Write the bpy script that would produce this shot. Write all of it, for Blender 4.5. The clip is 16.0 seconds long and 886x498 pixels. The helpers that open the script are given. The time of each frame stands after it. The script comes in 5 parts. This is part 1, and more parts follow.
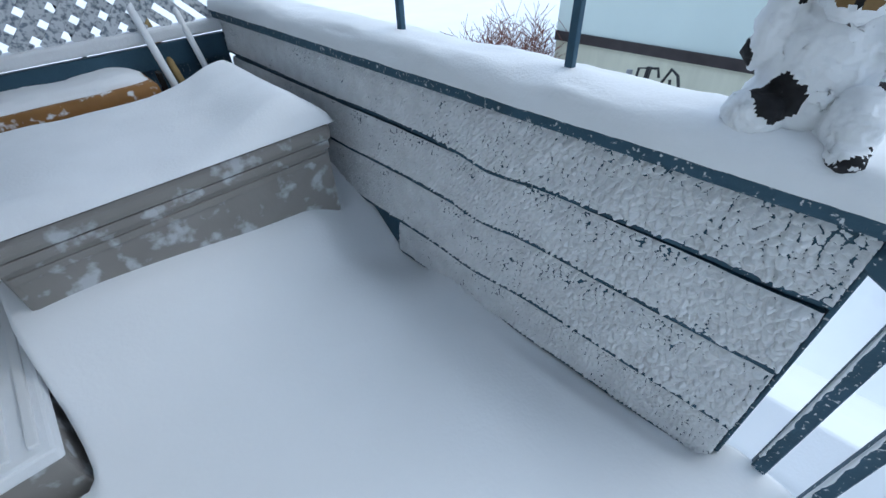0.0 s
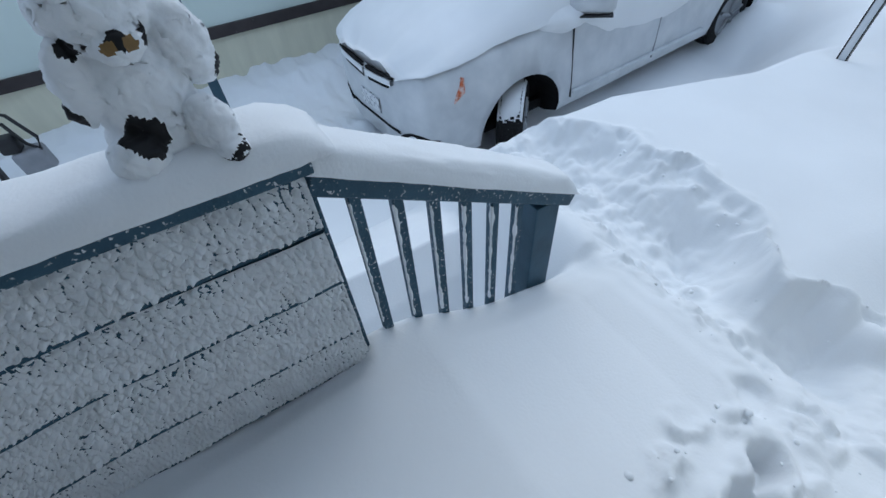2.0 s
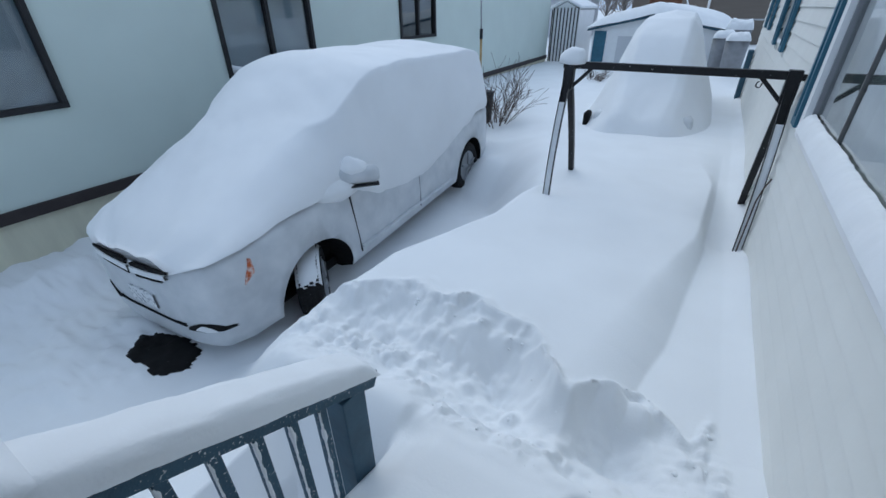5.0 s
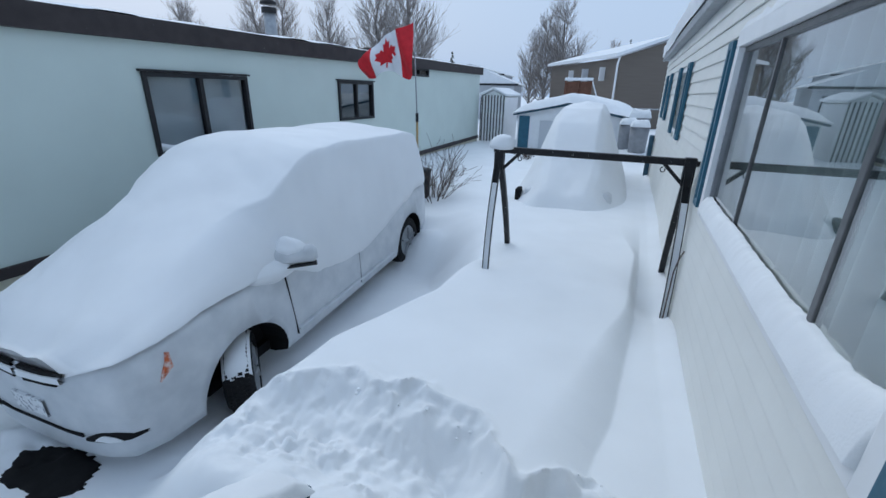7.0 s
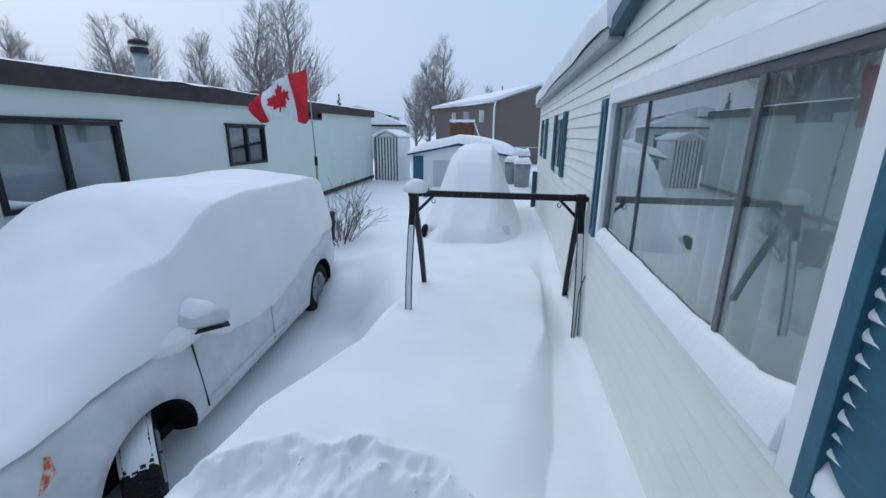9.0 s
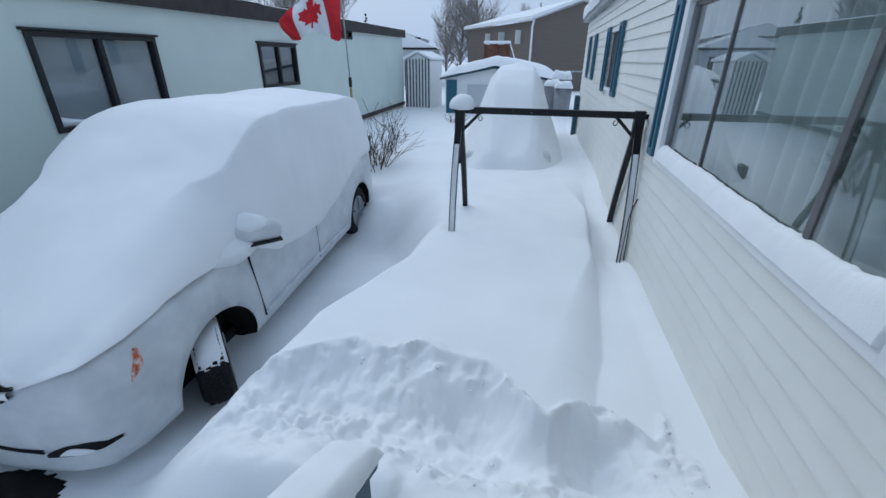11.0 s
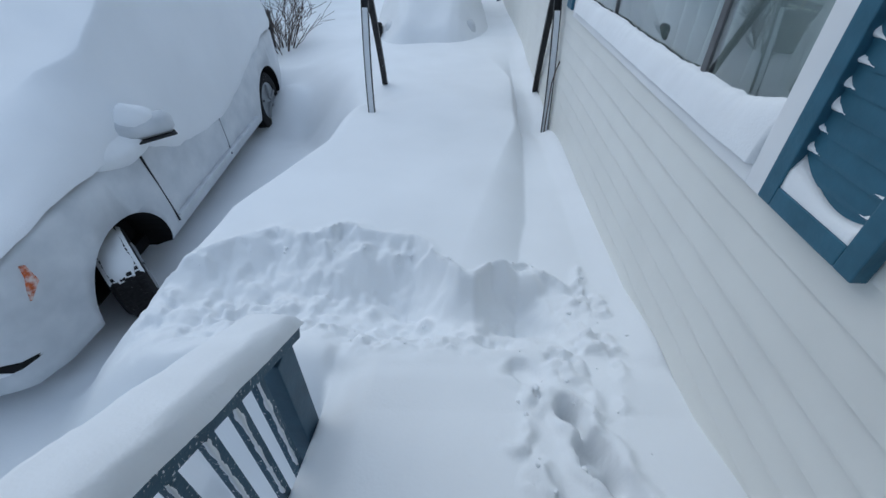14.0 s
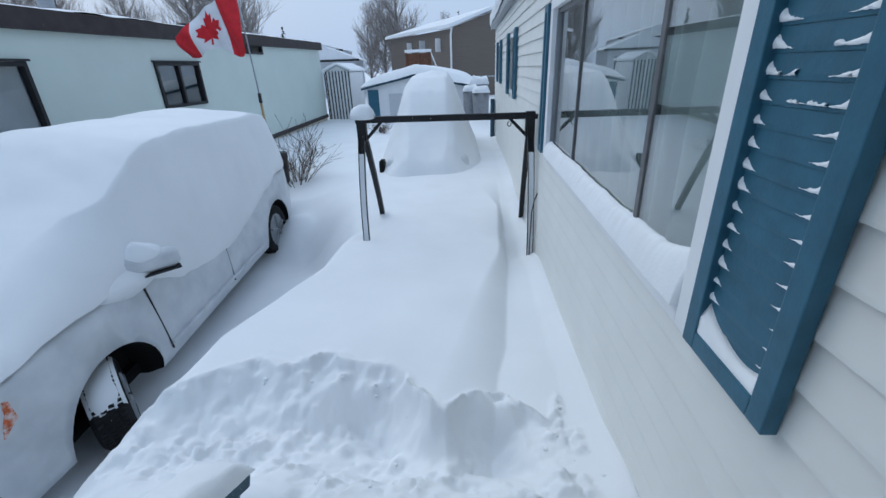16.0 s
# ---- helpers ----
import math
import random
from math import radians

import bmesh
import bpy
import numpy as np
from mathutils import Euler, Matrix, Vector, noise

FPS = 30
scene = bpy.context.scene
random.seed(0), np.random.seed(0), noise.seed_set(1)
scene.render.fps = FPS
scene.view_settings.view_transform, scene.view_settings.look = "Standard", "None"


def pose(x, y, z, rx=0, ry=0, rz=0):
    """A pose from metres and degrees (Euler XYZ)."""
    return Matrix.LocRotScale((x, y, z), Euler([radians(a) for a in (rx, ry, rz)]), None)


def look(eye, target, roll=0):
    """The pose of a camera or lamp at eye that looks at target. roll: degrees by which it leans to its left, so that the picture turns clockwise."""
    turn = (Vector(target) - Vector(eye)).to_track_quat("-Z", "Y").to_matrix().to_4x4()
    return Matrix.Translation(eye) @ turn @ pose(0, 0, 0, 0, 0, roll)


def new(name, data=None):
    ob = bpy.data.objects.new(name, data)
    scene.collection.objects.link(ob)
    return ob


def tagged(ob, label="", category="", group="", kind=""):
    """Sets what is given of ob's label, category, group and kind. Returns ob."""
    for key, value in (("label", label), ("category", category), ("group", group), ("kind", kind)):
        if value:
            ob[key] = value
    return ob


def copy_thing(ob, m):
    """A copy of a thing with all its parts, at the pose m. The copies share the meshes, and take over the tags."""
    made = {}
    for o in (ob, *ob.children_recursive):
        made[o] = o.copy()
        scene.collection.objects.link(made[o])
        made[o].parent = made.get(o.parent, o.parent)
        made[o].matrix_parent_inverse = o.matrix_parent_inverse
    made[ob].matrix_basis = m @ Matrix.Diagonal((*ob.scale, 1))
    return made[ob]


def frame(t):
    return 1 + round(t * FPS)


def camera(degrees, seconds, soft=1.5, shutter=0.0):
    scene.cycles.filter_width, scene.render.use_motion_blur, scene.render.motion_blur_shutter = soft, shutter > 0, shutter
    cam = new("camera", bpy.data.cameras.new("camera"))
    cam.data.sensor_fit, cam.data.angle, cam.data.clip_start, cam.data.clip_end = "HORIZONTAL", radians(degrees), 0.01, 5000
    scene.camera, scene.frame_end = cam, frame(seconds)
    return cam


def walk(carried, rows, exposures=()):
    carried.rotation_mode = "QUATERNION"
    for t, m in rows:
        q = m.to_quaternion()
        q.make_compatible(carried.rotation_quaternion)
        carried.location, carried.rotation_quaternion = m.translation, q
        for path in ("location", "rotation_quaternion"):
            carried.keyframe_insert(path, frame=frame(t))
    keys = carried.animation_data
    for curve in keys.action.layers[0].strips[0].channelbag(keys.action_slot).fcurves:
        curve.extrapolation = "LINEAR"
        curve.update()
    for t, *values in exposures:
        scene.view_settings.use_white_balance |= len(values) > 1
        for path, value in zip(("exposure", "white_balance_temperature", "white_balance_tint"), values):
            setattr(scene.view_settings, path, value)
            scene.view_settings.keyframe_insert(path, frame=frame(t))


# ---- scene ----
cam = camera(93.2, 16.0)
PATH = [
    (0, (0.76, 1.652, 2.116), (-0.284, 0.527, 0.834), -2.4),
    (0.5, (0.68, 1.628, 2.114), (-0.634, 0.901, 0.793), -3.1),
    (1, (0.607, 1.591, 2.123), (-0.838, 1.371, 0.758), -5.4),
    (1.5, (0.651, 1.582, 2.181), (-0.732, 1.858, 0.763), -5.2),
    (2, (0.712, 1.66, 2.203), (-0.504, 2.307, 0.753), -5.1),
    (2.5, (0.692, 1.723, 2.216), (-0.296, 2.663, 0.753), -4.2),
    (3, (0.704, 1.76, 2.206), (-0.085, 2.895, 0.761), -3.2),
    (3.5, (0.748, 1.789, 2.249), (0.027, 3.051, 0.875), -2.0),
    (4, (0.74, 1.819, 2.301), (-0.064, 3.157, 1.05), -1.7),
    (6.5, (0.686, 1.854, 2.425), (-0.247, 3.462, 1.687), 0.6),
    (7, (0.691, 1.894, 2.44), (-0.038, 3.62, 1.74), 1.0),
    (7.5, (0.664, 1.882, 2.482), (0.176, 3.718, 1.856), 1.1),
    (8, (0.687, 1.864, 2.491), (0.332, 3.751, 1.932), 1.4),
    (8.5, (0.642, 1.843, 2.513), (0.342, 3.749, 1.985), 1.3),
    (9, (0.481, 1.797, 2.512), (0.199, 3.704, 1.981), 0.6),
    (9.5, (0.345, 1.737, 2.486), (-0.017, 3.616, 1.906), -0.0),
    (12, (0.295, 1.764, 2.336), (-0.067, 3.481, 1.375), 0.4),
    (12.5, (0.288, 1.76, 2.332), (0.106, 3.473, 1.317), 0.1),
    (13, (0.297, 1.741, 2.291), (0.193, 3.402, 1.181), 0.2),
    (13.5, (0.342, 1.741, 2.251), (0.26, 3.341, 1.054), -0.1),
    (14, (0.422, 1.762, 2.241), (0.343, 3.322, 0.992), -0.5),
    (14.5, (0.496, 1.767, 2.233), (0.41, 3.319, 0.974), -1.0),
    (15, (0.569, 1.754, 2.245), (0.454, 3.37, 1.073), -1.5),
    (15.5, (0.608, 1.749, 2.332), (0.469, 3.493, 1.362), -2.2),
    (16, (0.629, 1.74, 2.378), (0.495, 3.569, 1.581), -2.2),
]
walk(cam, [(t, look(eye, target, roll)) for t, eye, target, roll in PATH],
     exposures=((0.0, 0.68), (0.5, 0.44), (1.0, 0.30), (1.5, 0.20), (2.5, -0.07), (3.5, -0.14), (7.5, -0.05), (9.0, -0.03), (13.0, -0.16), (14.5, -0.16), (16.0, -0.05)))

# ---- world, sun, exposure ----
world = bpy.data.worlds.new("overcast_sky")
scene.world = world
world.use_nodes = True
wn, wl = world.node_tree.nodes, world.node_tree.links
sky = wn.new("ShaderNodeTexSky")
sky.sky_type, sky.sun_disc = "NISHITA", False
sky.sun_elevation, sky.sun_rotation = radians(38), radians(-55)
sky.air_density, sky.dust_density = 1.5, 6.0
sky_gain = wn.new("ShaderNodeVectorMath")
sky_gain.operation, sky_gain.inputs[3].default_value = "SCALE", 0.10
sky_mix = wn.new("ShaderNodeMix")
sky_mix.data_type = "RGBA"
sky_mix.inputs[0].default_value = 0.86
sky_mix.inputs[7].default_value = (0.515, 0.69, 0.965, 1)
wl.new(sky.outputs[0], sky_gain.inputs[0])
wl.new(sky_gain.outputs[0], sky_mix.inputs[6])
wl.new(sky_mix.outputs[2], wn["Background"].inputs[0])
wn["Background"].inputs[1].default_value = 1.0
sun = new("sun", bpy.data.lights.new("sun", "SUN"))
sun.data.energy, sun.data.angle, sun.data.color = 0.92, radians(60), (0.84, 0.94, 1.0)
sun.matrix_world = look((-6, 5, 12), (0, 0, 0))


# ---- materials ----
def mat(name, base, rough=0.6, metal=0.0, scale=8.0, vary=0.12, bump=0.0, bscale=60.0, other=None, cover=0.5, edge=0.08, detail=4.0, spec=0.3, stretch=None):
    """A surface of base colour with cloudy variation; other: a second colour that covers part of it in patches."""
    m = bpy.data.materials.new(name)
    m.use_nodes = True
    n, l = m.node_tree.nodes, m.node_tree.links
    b = n["Principled BSDF"]
    b.inputs["Roughness"].default_value, b.inputs["Metallic"].default_value = rough, metal
    b.inputs["Specular IOR Level"].default_value = spec
    tc = n.new("ShaderNodeTexCoord")
    src = tc.outputs["Object"]
    if stretch:
        mp = n.new("ShaderNodeMapping")
        mp.inputs["Scale"].default_value = stretch
        l.new(src, mp.inputs[0])
        src = mp.outputs[0]
    t1 = n.new("ShaderNodeTexNoise")
    t1.inputs["Scale"].default_value, t1.inputs["Detail"].default_value = scale, detail
    l.new(src, t1.inputs[0])
    ramp = n.new("ShaderNodeValToRGB")
    ramp.color_ramp.elements[0].position, ramp.color_ramp.elements[1].position = 0.3, 0.7
    ramp.color_ramp.elements[0].color = (*[c * (1 - vary) for c in base], 1)
    ramp.color_ramp.elements[1].color = (*[min(1, c * (1 + vary)) for c in base], 1)
    l.new(t1.outputs[0], ramp.inputs[0])
    out = ramp.outputs[0]
    t2 = n.new("ShaderNodeTexNoise")
    t2.inputs["Scale"].default_value, t2.inputs["Detail"].default_value = bscale, 5.0
    l.new(src, t2.inputs[0])
    if other:
        r2 = n.new("ShaderNodeValToRGB")
        r2.color_ramp.elements[0].position, r2.color_ramp.elements[1].position = 1 - cover - edge, 1 - cover + edge
        l.new(t2.outputs[0], r2.inputs[0])
        mx = n.new("ShaderNodeMix")
        mx.data_type = "RGBA"
        l.new(r2.outputs[0], mx.inputs[0])
        l.new(out, mx.inputs[6])
        mx.inputs[7].default_value = (*other, 1)
        out = mx.outputs[2]
    l.new(out, b.inputs["Base Color"])
    if bump:
        bp = n.new("ShaderNodeBump")
        bp.inputs["Strength"].default_value, bp.inputs["Distance"].default_value = min(1, bump), 0.01
        l.new(t2.outputs[0], bp.inputs["Height"])
        l.new(bp.outputs[0], b.inputs["Normal"])
    return m


def glass_mat(name, tint, ior=0.6):
    m = bpy.data.materials.new(name)
    m.use_nodes = True
    n, l = m.node_tree.nodes, m.node_tree.links
    n.remove(n["Principled BSDF"])
    tr, gl = n.new("ShaderNodeBsdfTransparent"), n.new("ShaderNodeBsdfGlossy")
    tr.inputs[0].default_value, gl.inputs["Roughness"].default_value = (*tint, 1), 0.01
    fr, mx = n.new("ShaderNodeLayerWeight"), n.new("ShaderNodeMixShader")
    power, gain = n.new("ShaderNodeMath"), n.new("ShaderNodeMath")
    power.operation, power.inputs[1].default_value = "POWER", 3.0
    gain.operation, gain.inputs[1].default_value, gain.inputs[2].default_value = "MULTIPLY_ADD", ior, 0.06
    l.new(fr.outputs["Facing"], power.inputs[0])
    l.new(power.outputs[0], gain.inputs[0])
    l.new(gain.outputs[0], mx.inputs[0])
    l.new(tr.outputs[0], mx.inputs[1])
    l.new(gl.outputs[0], mx.inputs[2])
    l.new(mx.outputs[0], n["Material Output"].inputs[0])
    return m


SNOWC = (0.80, 0.82, 0.84)
M_SNOW = mat("snow", SNOWC, 0.75, scale=1.5, vary=0.03, bump=0.12, bscale=90, spec=0.2)
M_SNOWCAP = mat("packed_snow", SNOWC, 0.75, scale=6, vary=0.03, bump=0.15, bscale=120, spec=0.2)
M_CRUST = mat("wind_packed_snow_crust", (0.80, 0.82, 0.84), 0.8, scale=14, vary=0.08, bump=0.25, bscale=150)
M_BLUE = mat("slate_blue_paint", (0.035, 0.085, 0.125), 0.55, scale=9, vary=0.15, bump=0.15, bscale=70)
M_BLUEF = mat("frosted_slate_blue_paint", (0.035, 0.085, 0.125), 0.6, scale=9, vary=0.15, bump=0.3, bscale=95, other=(0.60, 0.63, 0.66), cover=0.35, edge=0.03)
M_TEAL = mat("teal_shutter_paint", (0.035, 0.125, 0.185), 0.45, scale=12, vary=0.12, bump=0.1, bscale=80)
M_VINYL = mat("cream_vinyl_siding", (0.75, 0.75, 0.715), 0.45, scale=3, vary=0.03, bump=0.06, bscale=40)
M_WHITE = mat("white_trim", (0.80, 0.81, 0.82), 0.45, scale=5, vary=0.03)
M_MINT = mat("mint_metal_siding", (0.60, 0.68, 0.635), 0.5, scale=1.2, vary=0.035, bump=0.05, bscale=30)
M_SKIRT = mat("cream_skirting", (0.62, 0.60, 0.47), 0.6, scale=2.5, vary=0.07, bump=0.05, bscale=30, stretch=(1, 3, 0.6))
M_BROWN = mat("dark_brown_metal_trim", (0.045, 0.036, 0.036), 0.6, scale=6, vary=0.2, other=(0.5, 0.5, 0.5), cover=0.26, edge=0.02, bscale=22)
M_FRAME = mat("dark_bronze_window_frame", (0.022, 0.022, 0.024), 0.5, scale=20, vary=0.2)
M_ALU = mat("aluminium_frame", (0.16, 0.16, 0.165), 0.4, 0.6, scale=20, vary=0.15)
M_BLACK = mat("black_painted_steel", (0.012, 0.012, 0.014), 0.45, scale=30, vary=0.3, other=(0.7, 0.72, 0.75), cover=0.28, edge=0.02, bscale=55)
M_RUBBER = mat("black_rubber", (0.012, 0.012, 0.013), 0.85, scale=40, vary=0.3, bump=0.4, bscale=90, other=(0.7, 0.72, 0.75), cover=0.27, edge=0.03)
# near-black that puts shade into arches, slots, gaps and the underbody; also a wheel edge
M_DARK = mat("shade_and_part_black", (0.006, 0.006, 0.007), 0.9, scale=20, vary=0.3, other=(0.5, 0.52, 0.55), cover=0.24, edge=0.02, bscale=40)
M_VAN = mat("white_car_paint", (0.52, 0.55, 0.58), 0.4, scale=3, vary=0.04, bscale=5, other=(0.68, 0.70, 0.72), cover=0.5, edge=0.25)
M_ORANGE = mat("amber_lens", (0.55, 0.12, 0.04), 0.25, scale=25, vary=0.25, other=(0.72, 0.60, 0.56), cover=0.5, edge=0.12, bscale=30)
M_GREYBOX = mat("taupe_resin", (0.26, 0.245, 0.23), 0.6, scale=7, vary=0.08, bump=0.3, bscale=16, other=(0.50, 0.52, 0.54), cover=0.40, edge=0.06)
M_TAN = mat("tan_brown_vinyl", (0.24, 0.115, 0.035), 0.55, scale=6, vary=0.15, bump=0.2, bscale=26, other=(0.75, 0.76, 0.77), cover=0.36, edge=0.05)
M_WOOD = mat("weathered_wood", (0.36, 0.25, 0.11), 0.7, scale=10, vary=0.25, stretch=(3, 3, 0.4))
M_REDWOOD = mat("red_brown_deck_stain", (0.15, 0.070, 0.045), 0.7, scale=8, vary=0.2)
# twig colour of the far trees, lightened to paint in haze
M_TREETWIG = mat("hazed_tree_twigs", (0.29, 0.26, 0.245), 0.9, scale=3, vary=0.2)
M_TWIG = mat("bare_twigs", (0.10, 0.075, 0.065), 0.85, scale=20, vary=0.3)
M_REDTWIG = mat("red_brown_twigs", (0.20, 0.085, 0.06), 0.85, scale=20, vary=0.3)
M_BARK = mat("grey_bark", (0.20, 0.185, 0.175), 0.9, scale=6, vary=0.3)
M_FIR = mat("conifer_needles", (0.035, 0.055, 0.045), 0.9, scale=4, vary=0.3)
M_TAUPE = mat("taupe_house_siding", (0.16, 0.135, 0.115), 0.7, scale=2, vary=0.06, stretch=(0.4, 0.4, 6))
M_GREYH = mat("pale_grey_house_siding", (0.55, 0.57, 0.60), 0.7, scale=2, vary=0.05)
M_RED = mat("red_flag_cloth", (0.62, 0.025, 0.035), 0.7, scale=9, vary=0.12)
M_FLAGW = mat("white_flag_cloth", (0.78, 0.79, 0.82), 0.7, scale=9, vary=0.05)
M_STEEL = mat("galvanised_steel", (0.34, 0.36, 0.38), 0.45, 0.5, scale=12, vary=0.15)
M_CURTAIN = mat("pale_curtain", (0.42, 0.46, 0.455), 0.9, scale=3, vary=0.12, stretch=(4, 4, 0.4))
M_NCURTAIN = mat("frosted_pane_backing", (0.36, 0.37, 0.41), 0.9, scale=2.0, vary=0.18)
# dark grey puts the room's dimness into the colour of its walls
M_ROOM = mat("room_painted_dim", (0.10, 0.11, 0.11), 0.9, scale=2, vary=0.1)
M_GLASS = glass_mat("window_glass", (0.90, 0.94, 0.94), 1.05)
M_PLATE = mat("frosted_plate", (0.30, 0.32, 0.36), 0.6, scale=30, vary=0.2, bscale=26, other=(0.74, 0.76, 0.78), cover=0.56, edge=0.06)
M_LATTICE = mat("frosted_lattice_paint", (0.20, 0.24, 0.29), 0.7, scale=12, vary=0.15, bump=0.2, bscale=60, other=(0.66, 0.69, 0.72), cover=0.55, edge=0.08)
M_PLASTIC = mat("grey_plastic", (0.24, 0.25, 0.27), 0.5, scale=10, vary=0.1)


# ---- builders ----
def link(name, verts, faces, material, parent=None, label="", smooth=False):
    me = bpy.data.meshes.new(name)
    me.from_pydata([tuple(map(float, v)) for v in verts], [], [tuple(map(int, f)) for f in faces])
    me.validate()
    me.materials.append(material)
    if smooth:
        me.polygons.foreach_set("use_smooth", [True] * len(me.polygons))
    ob = new(name, me)
    ob.parent = parent
    return tagged(ob, label)


def part(name, bm, material, parent=None, label="", smooth=False):
    me = bpy.data.meshes.new(name)
    bm.normal_update()
    bm.to_mesh(me)
    bm.free()
    me.materials.append(material)
    if smooth:
        me.polygons.foreach_set("use_smooth", [True] * len(me.polygons))
    ob = new(name, me)
    ob.parent = parent
    return tagged(ob, label)


def thing(name, label, category, place=None, group="", kind=""):
    ob = new(name)
    ob.empty_display_size = 0.1
    if place is not None:
        ob.matrix_world = place
    return tagged(ob, label, category, group, kind)


def box(lo, hi, bevel=0.0, seg=2):
    bm = bmesh.new()
    bmesh.ops.create_cube(bm, size=1)
    for v in bm.verts:
        v.co = Vector([lo[i] + (v.co[i] + 0.5) * (hi[i] - lo[i]) for i in range(3)])
    if bevel:
        bmesh.ops.bevel(bm, geom=bm.edges[:], offset=bevel, segments=seg, affect="EDGES", profile=0.6)
    return bm


def bar(a, b, w, d, bevel=0.004, up=(0, 0, 1)):
    """A beam of section w x d from a to b."""
    a, b = Vector(a), Vector(b)
    ax = (b - a).normalized()
    side = ax.cross(Vector(up))
    side = side.normalized() if side.length > 1e-4 else Vector((1, 0, 0))
    top = side.cross(ax)
    bm = box((-w / 2, -d / 2, 0), (w / 2, d / 2, (b - a).length), bevel, 1)
    bm.transform(Matrix(((*[side[i] for i in range(3)],), (*top,), (*ax,))).transposed().to_4x4())
    bm.transform(Matrix.Translation(a))
    return bm


def tube(points, radius, sides=8, taper=None, close=True):
    """A round rod along points; taper: radius at each point."""
    pts = [Vector(p) for p in points]
    verts, faces = [], []
    ref = Vector((0.31, 0.17, 0.93)).normalized()
    for i, p in enumerate(pts):
        d = (pts[min(i + 1, len(pts) - 1)] - pts[max(i - 1, 0)]).normalized()
        s = d.cross(ref).normalized()
        t = s.cross(d)
        r = taper[i] if taper else radius
        for k in range(sides):
            a = 2 * math.pi * k / sides
            verts.append(p + (s * math.cos(a) + t * math.sin(a)) * r)
    for i in range(len(pts) - 1):
        for k in range(sides):
            faces.append((i * sides + k, i * sides + (k + 1) % sides, (i + 1) * sides + (k + 1) % sides, (i + 1) * sides + k))
    if close:
        faces += [tuple(range(sides))[::-1], tuple(range((len(pts) - 1) * sides, len(pts) * sides))]
    return verts, faces


def vnoise(x, y, seed=0):
    """Smooth noise in 0..1 over arrays."""
    x, y = np.asarray(x, float), np.asarray(y, float)
    xi, yi = np.floor(x), np.floor(y)
    fx, fy = x - xi, y - yi
    fx, fy = fx * fx * (3 - 2 * fx), fy * fy * (3 - 2 * fy)

    def rnd(a, b):
        v = np.sin(a * 127.1 + b * 311.7 + seed * 74.7) * 43758.5453
        return v - np.floor(v)

    return (rnd(xi, yi) * (1 - fx) + rnd(xi + 1, yi) * fx) * (1 - fy) + (rnd(xi, yi + 1) * (1 - fx) + rnd(xi + 1, yi + 1) * fx) * fy


def fnoise(x, y, seed=0, octaves=3):
    return sum((vnoise(x * 2**k, y * 2**k, seed + 13 * k) - 0.5) / 2**k for k in range(octaves))


def sm(a, b, v):
    t = np.clip((np.asarray(v, float) - a) / (b - a), 0, 1)
    return t * t * (3 - 2 * t)


def sheet(name, X, Y, Z, material, parent=None, label="", smooth=True):
    """A grid surface from arrays of the same shape."""
    ny, nx = X.shape
    idx = np.arange(nx * ny).reshape(ny, nx)
    faces = np.stack([idx[:-1, :-1], idx[:-1, 1:], idx[1:, 1:], idx[1:, :-1]], -1).reshape(-1, 4)
    return link(name, np.stack([X, Y, Z], -1).reshape(-1, 3), faces, material, parent, label, smooth)


def cap_snow(name, a, b, half, height, parent, label="", lump=0.015, seed=0, ends=(1, 1), lean=0.0, overhang=0.0):
    """A rounded ridge of snow lying along a rail from a to b."""
    a, b = Vector(a), Vector(b)
    n, k = max(8, int((b - a).length / 0.02)), 18
    ax = (b - a).normalized()
    side = ax.cross(Vector((0, 0, 1))).normalized()
    verts, faces = [], []
    for i in range(n + 1):
        s = i / n
        dist = s * (b - a).length
        e = 1.0
        if ends[0]:
            e *= min(1, (dist / 0.09 + 0.02)) ** 0.5
        if ends[1]:
            e *= min(1, ((b - a).length - dist) / 0.09 + 0.02) ** 0.5
        c = a + (b - a) * s
        for j in range(k + 1):
            t = math.pi * j / k
            wob = float(fnoise(dist * 7 + 3 * seed, j * 0.45, seed, 3)) * lump * 2
            fine = float(fnoise(dist * 45, j * 1.6, seed + 5, 2)) * lump * 0.45
            w = half * (0.88 + 0.12 * e) + overhang * math.sin(t) ** 2
            p = c + side * (math.copysign(abs(math.cos(t)) ** 0.55, math.cos(t)) * (w + wob * 0.5 + fine) + lean * math.sin(t))
            p += Vector((0, 0, 1)) * (math.sin(t) ** 0.75 * (height * e + wob + fine))
            verts.append(p)
    for i in range(n):
        for j in range(k):
            q = i * (k + 1) + j
            faces.append((q, q + k + 1, q + k + 2, q + 1))
    faces += [tuple(range(k + 1)), tuple(range(n * (k + 1), (n + 1) * (k + 1)))[::-1]]
    return link(name, verts, faces, M_SNOWCAP, parent, label, True)


def blob(verts, faces, centre, r, seed, squash=0.7):
    """Adds one small irregular lump to the lists."""
    bm = bmesh.new()
    bmesh.ops.create_icosphere(bm, subdivisions=1, radius=1)
    o = len(verts)
    for v in bm.verts:
        q = v.co * r * (1 + 0.5 * noise.noise(v.co * 1.7 + Vector((seed, 0, seed * 0.7))))
        verts.append((centre[0] + q.x, centre[1] + q.y, centre[2] + q.z * squash))
    faces += [tuple(v.index + o for v in f.verts) for f in bm.faces]
    bm.free()


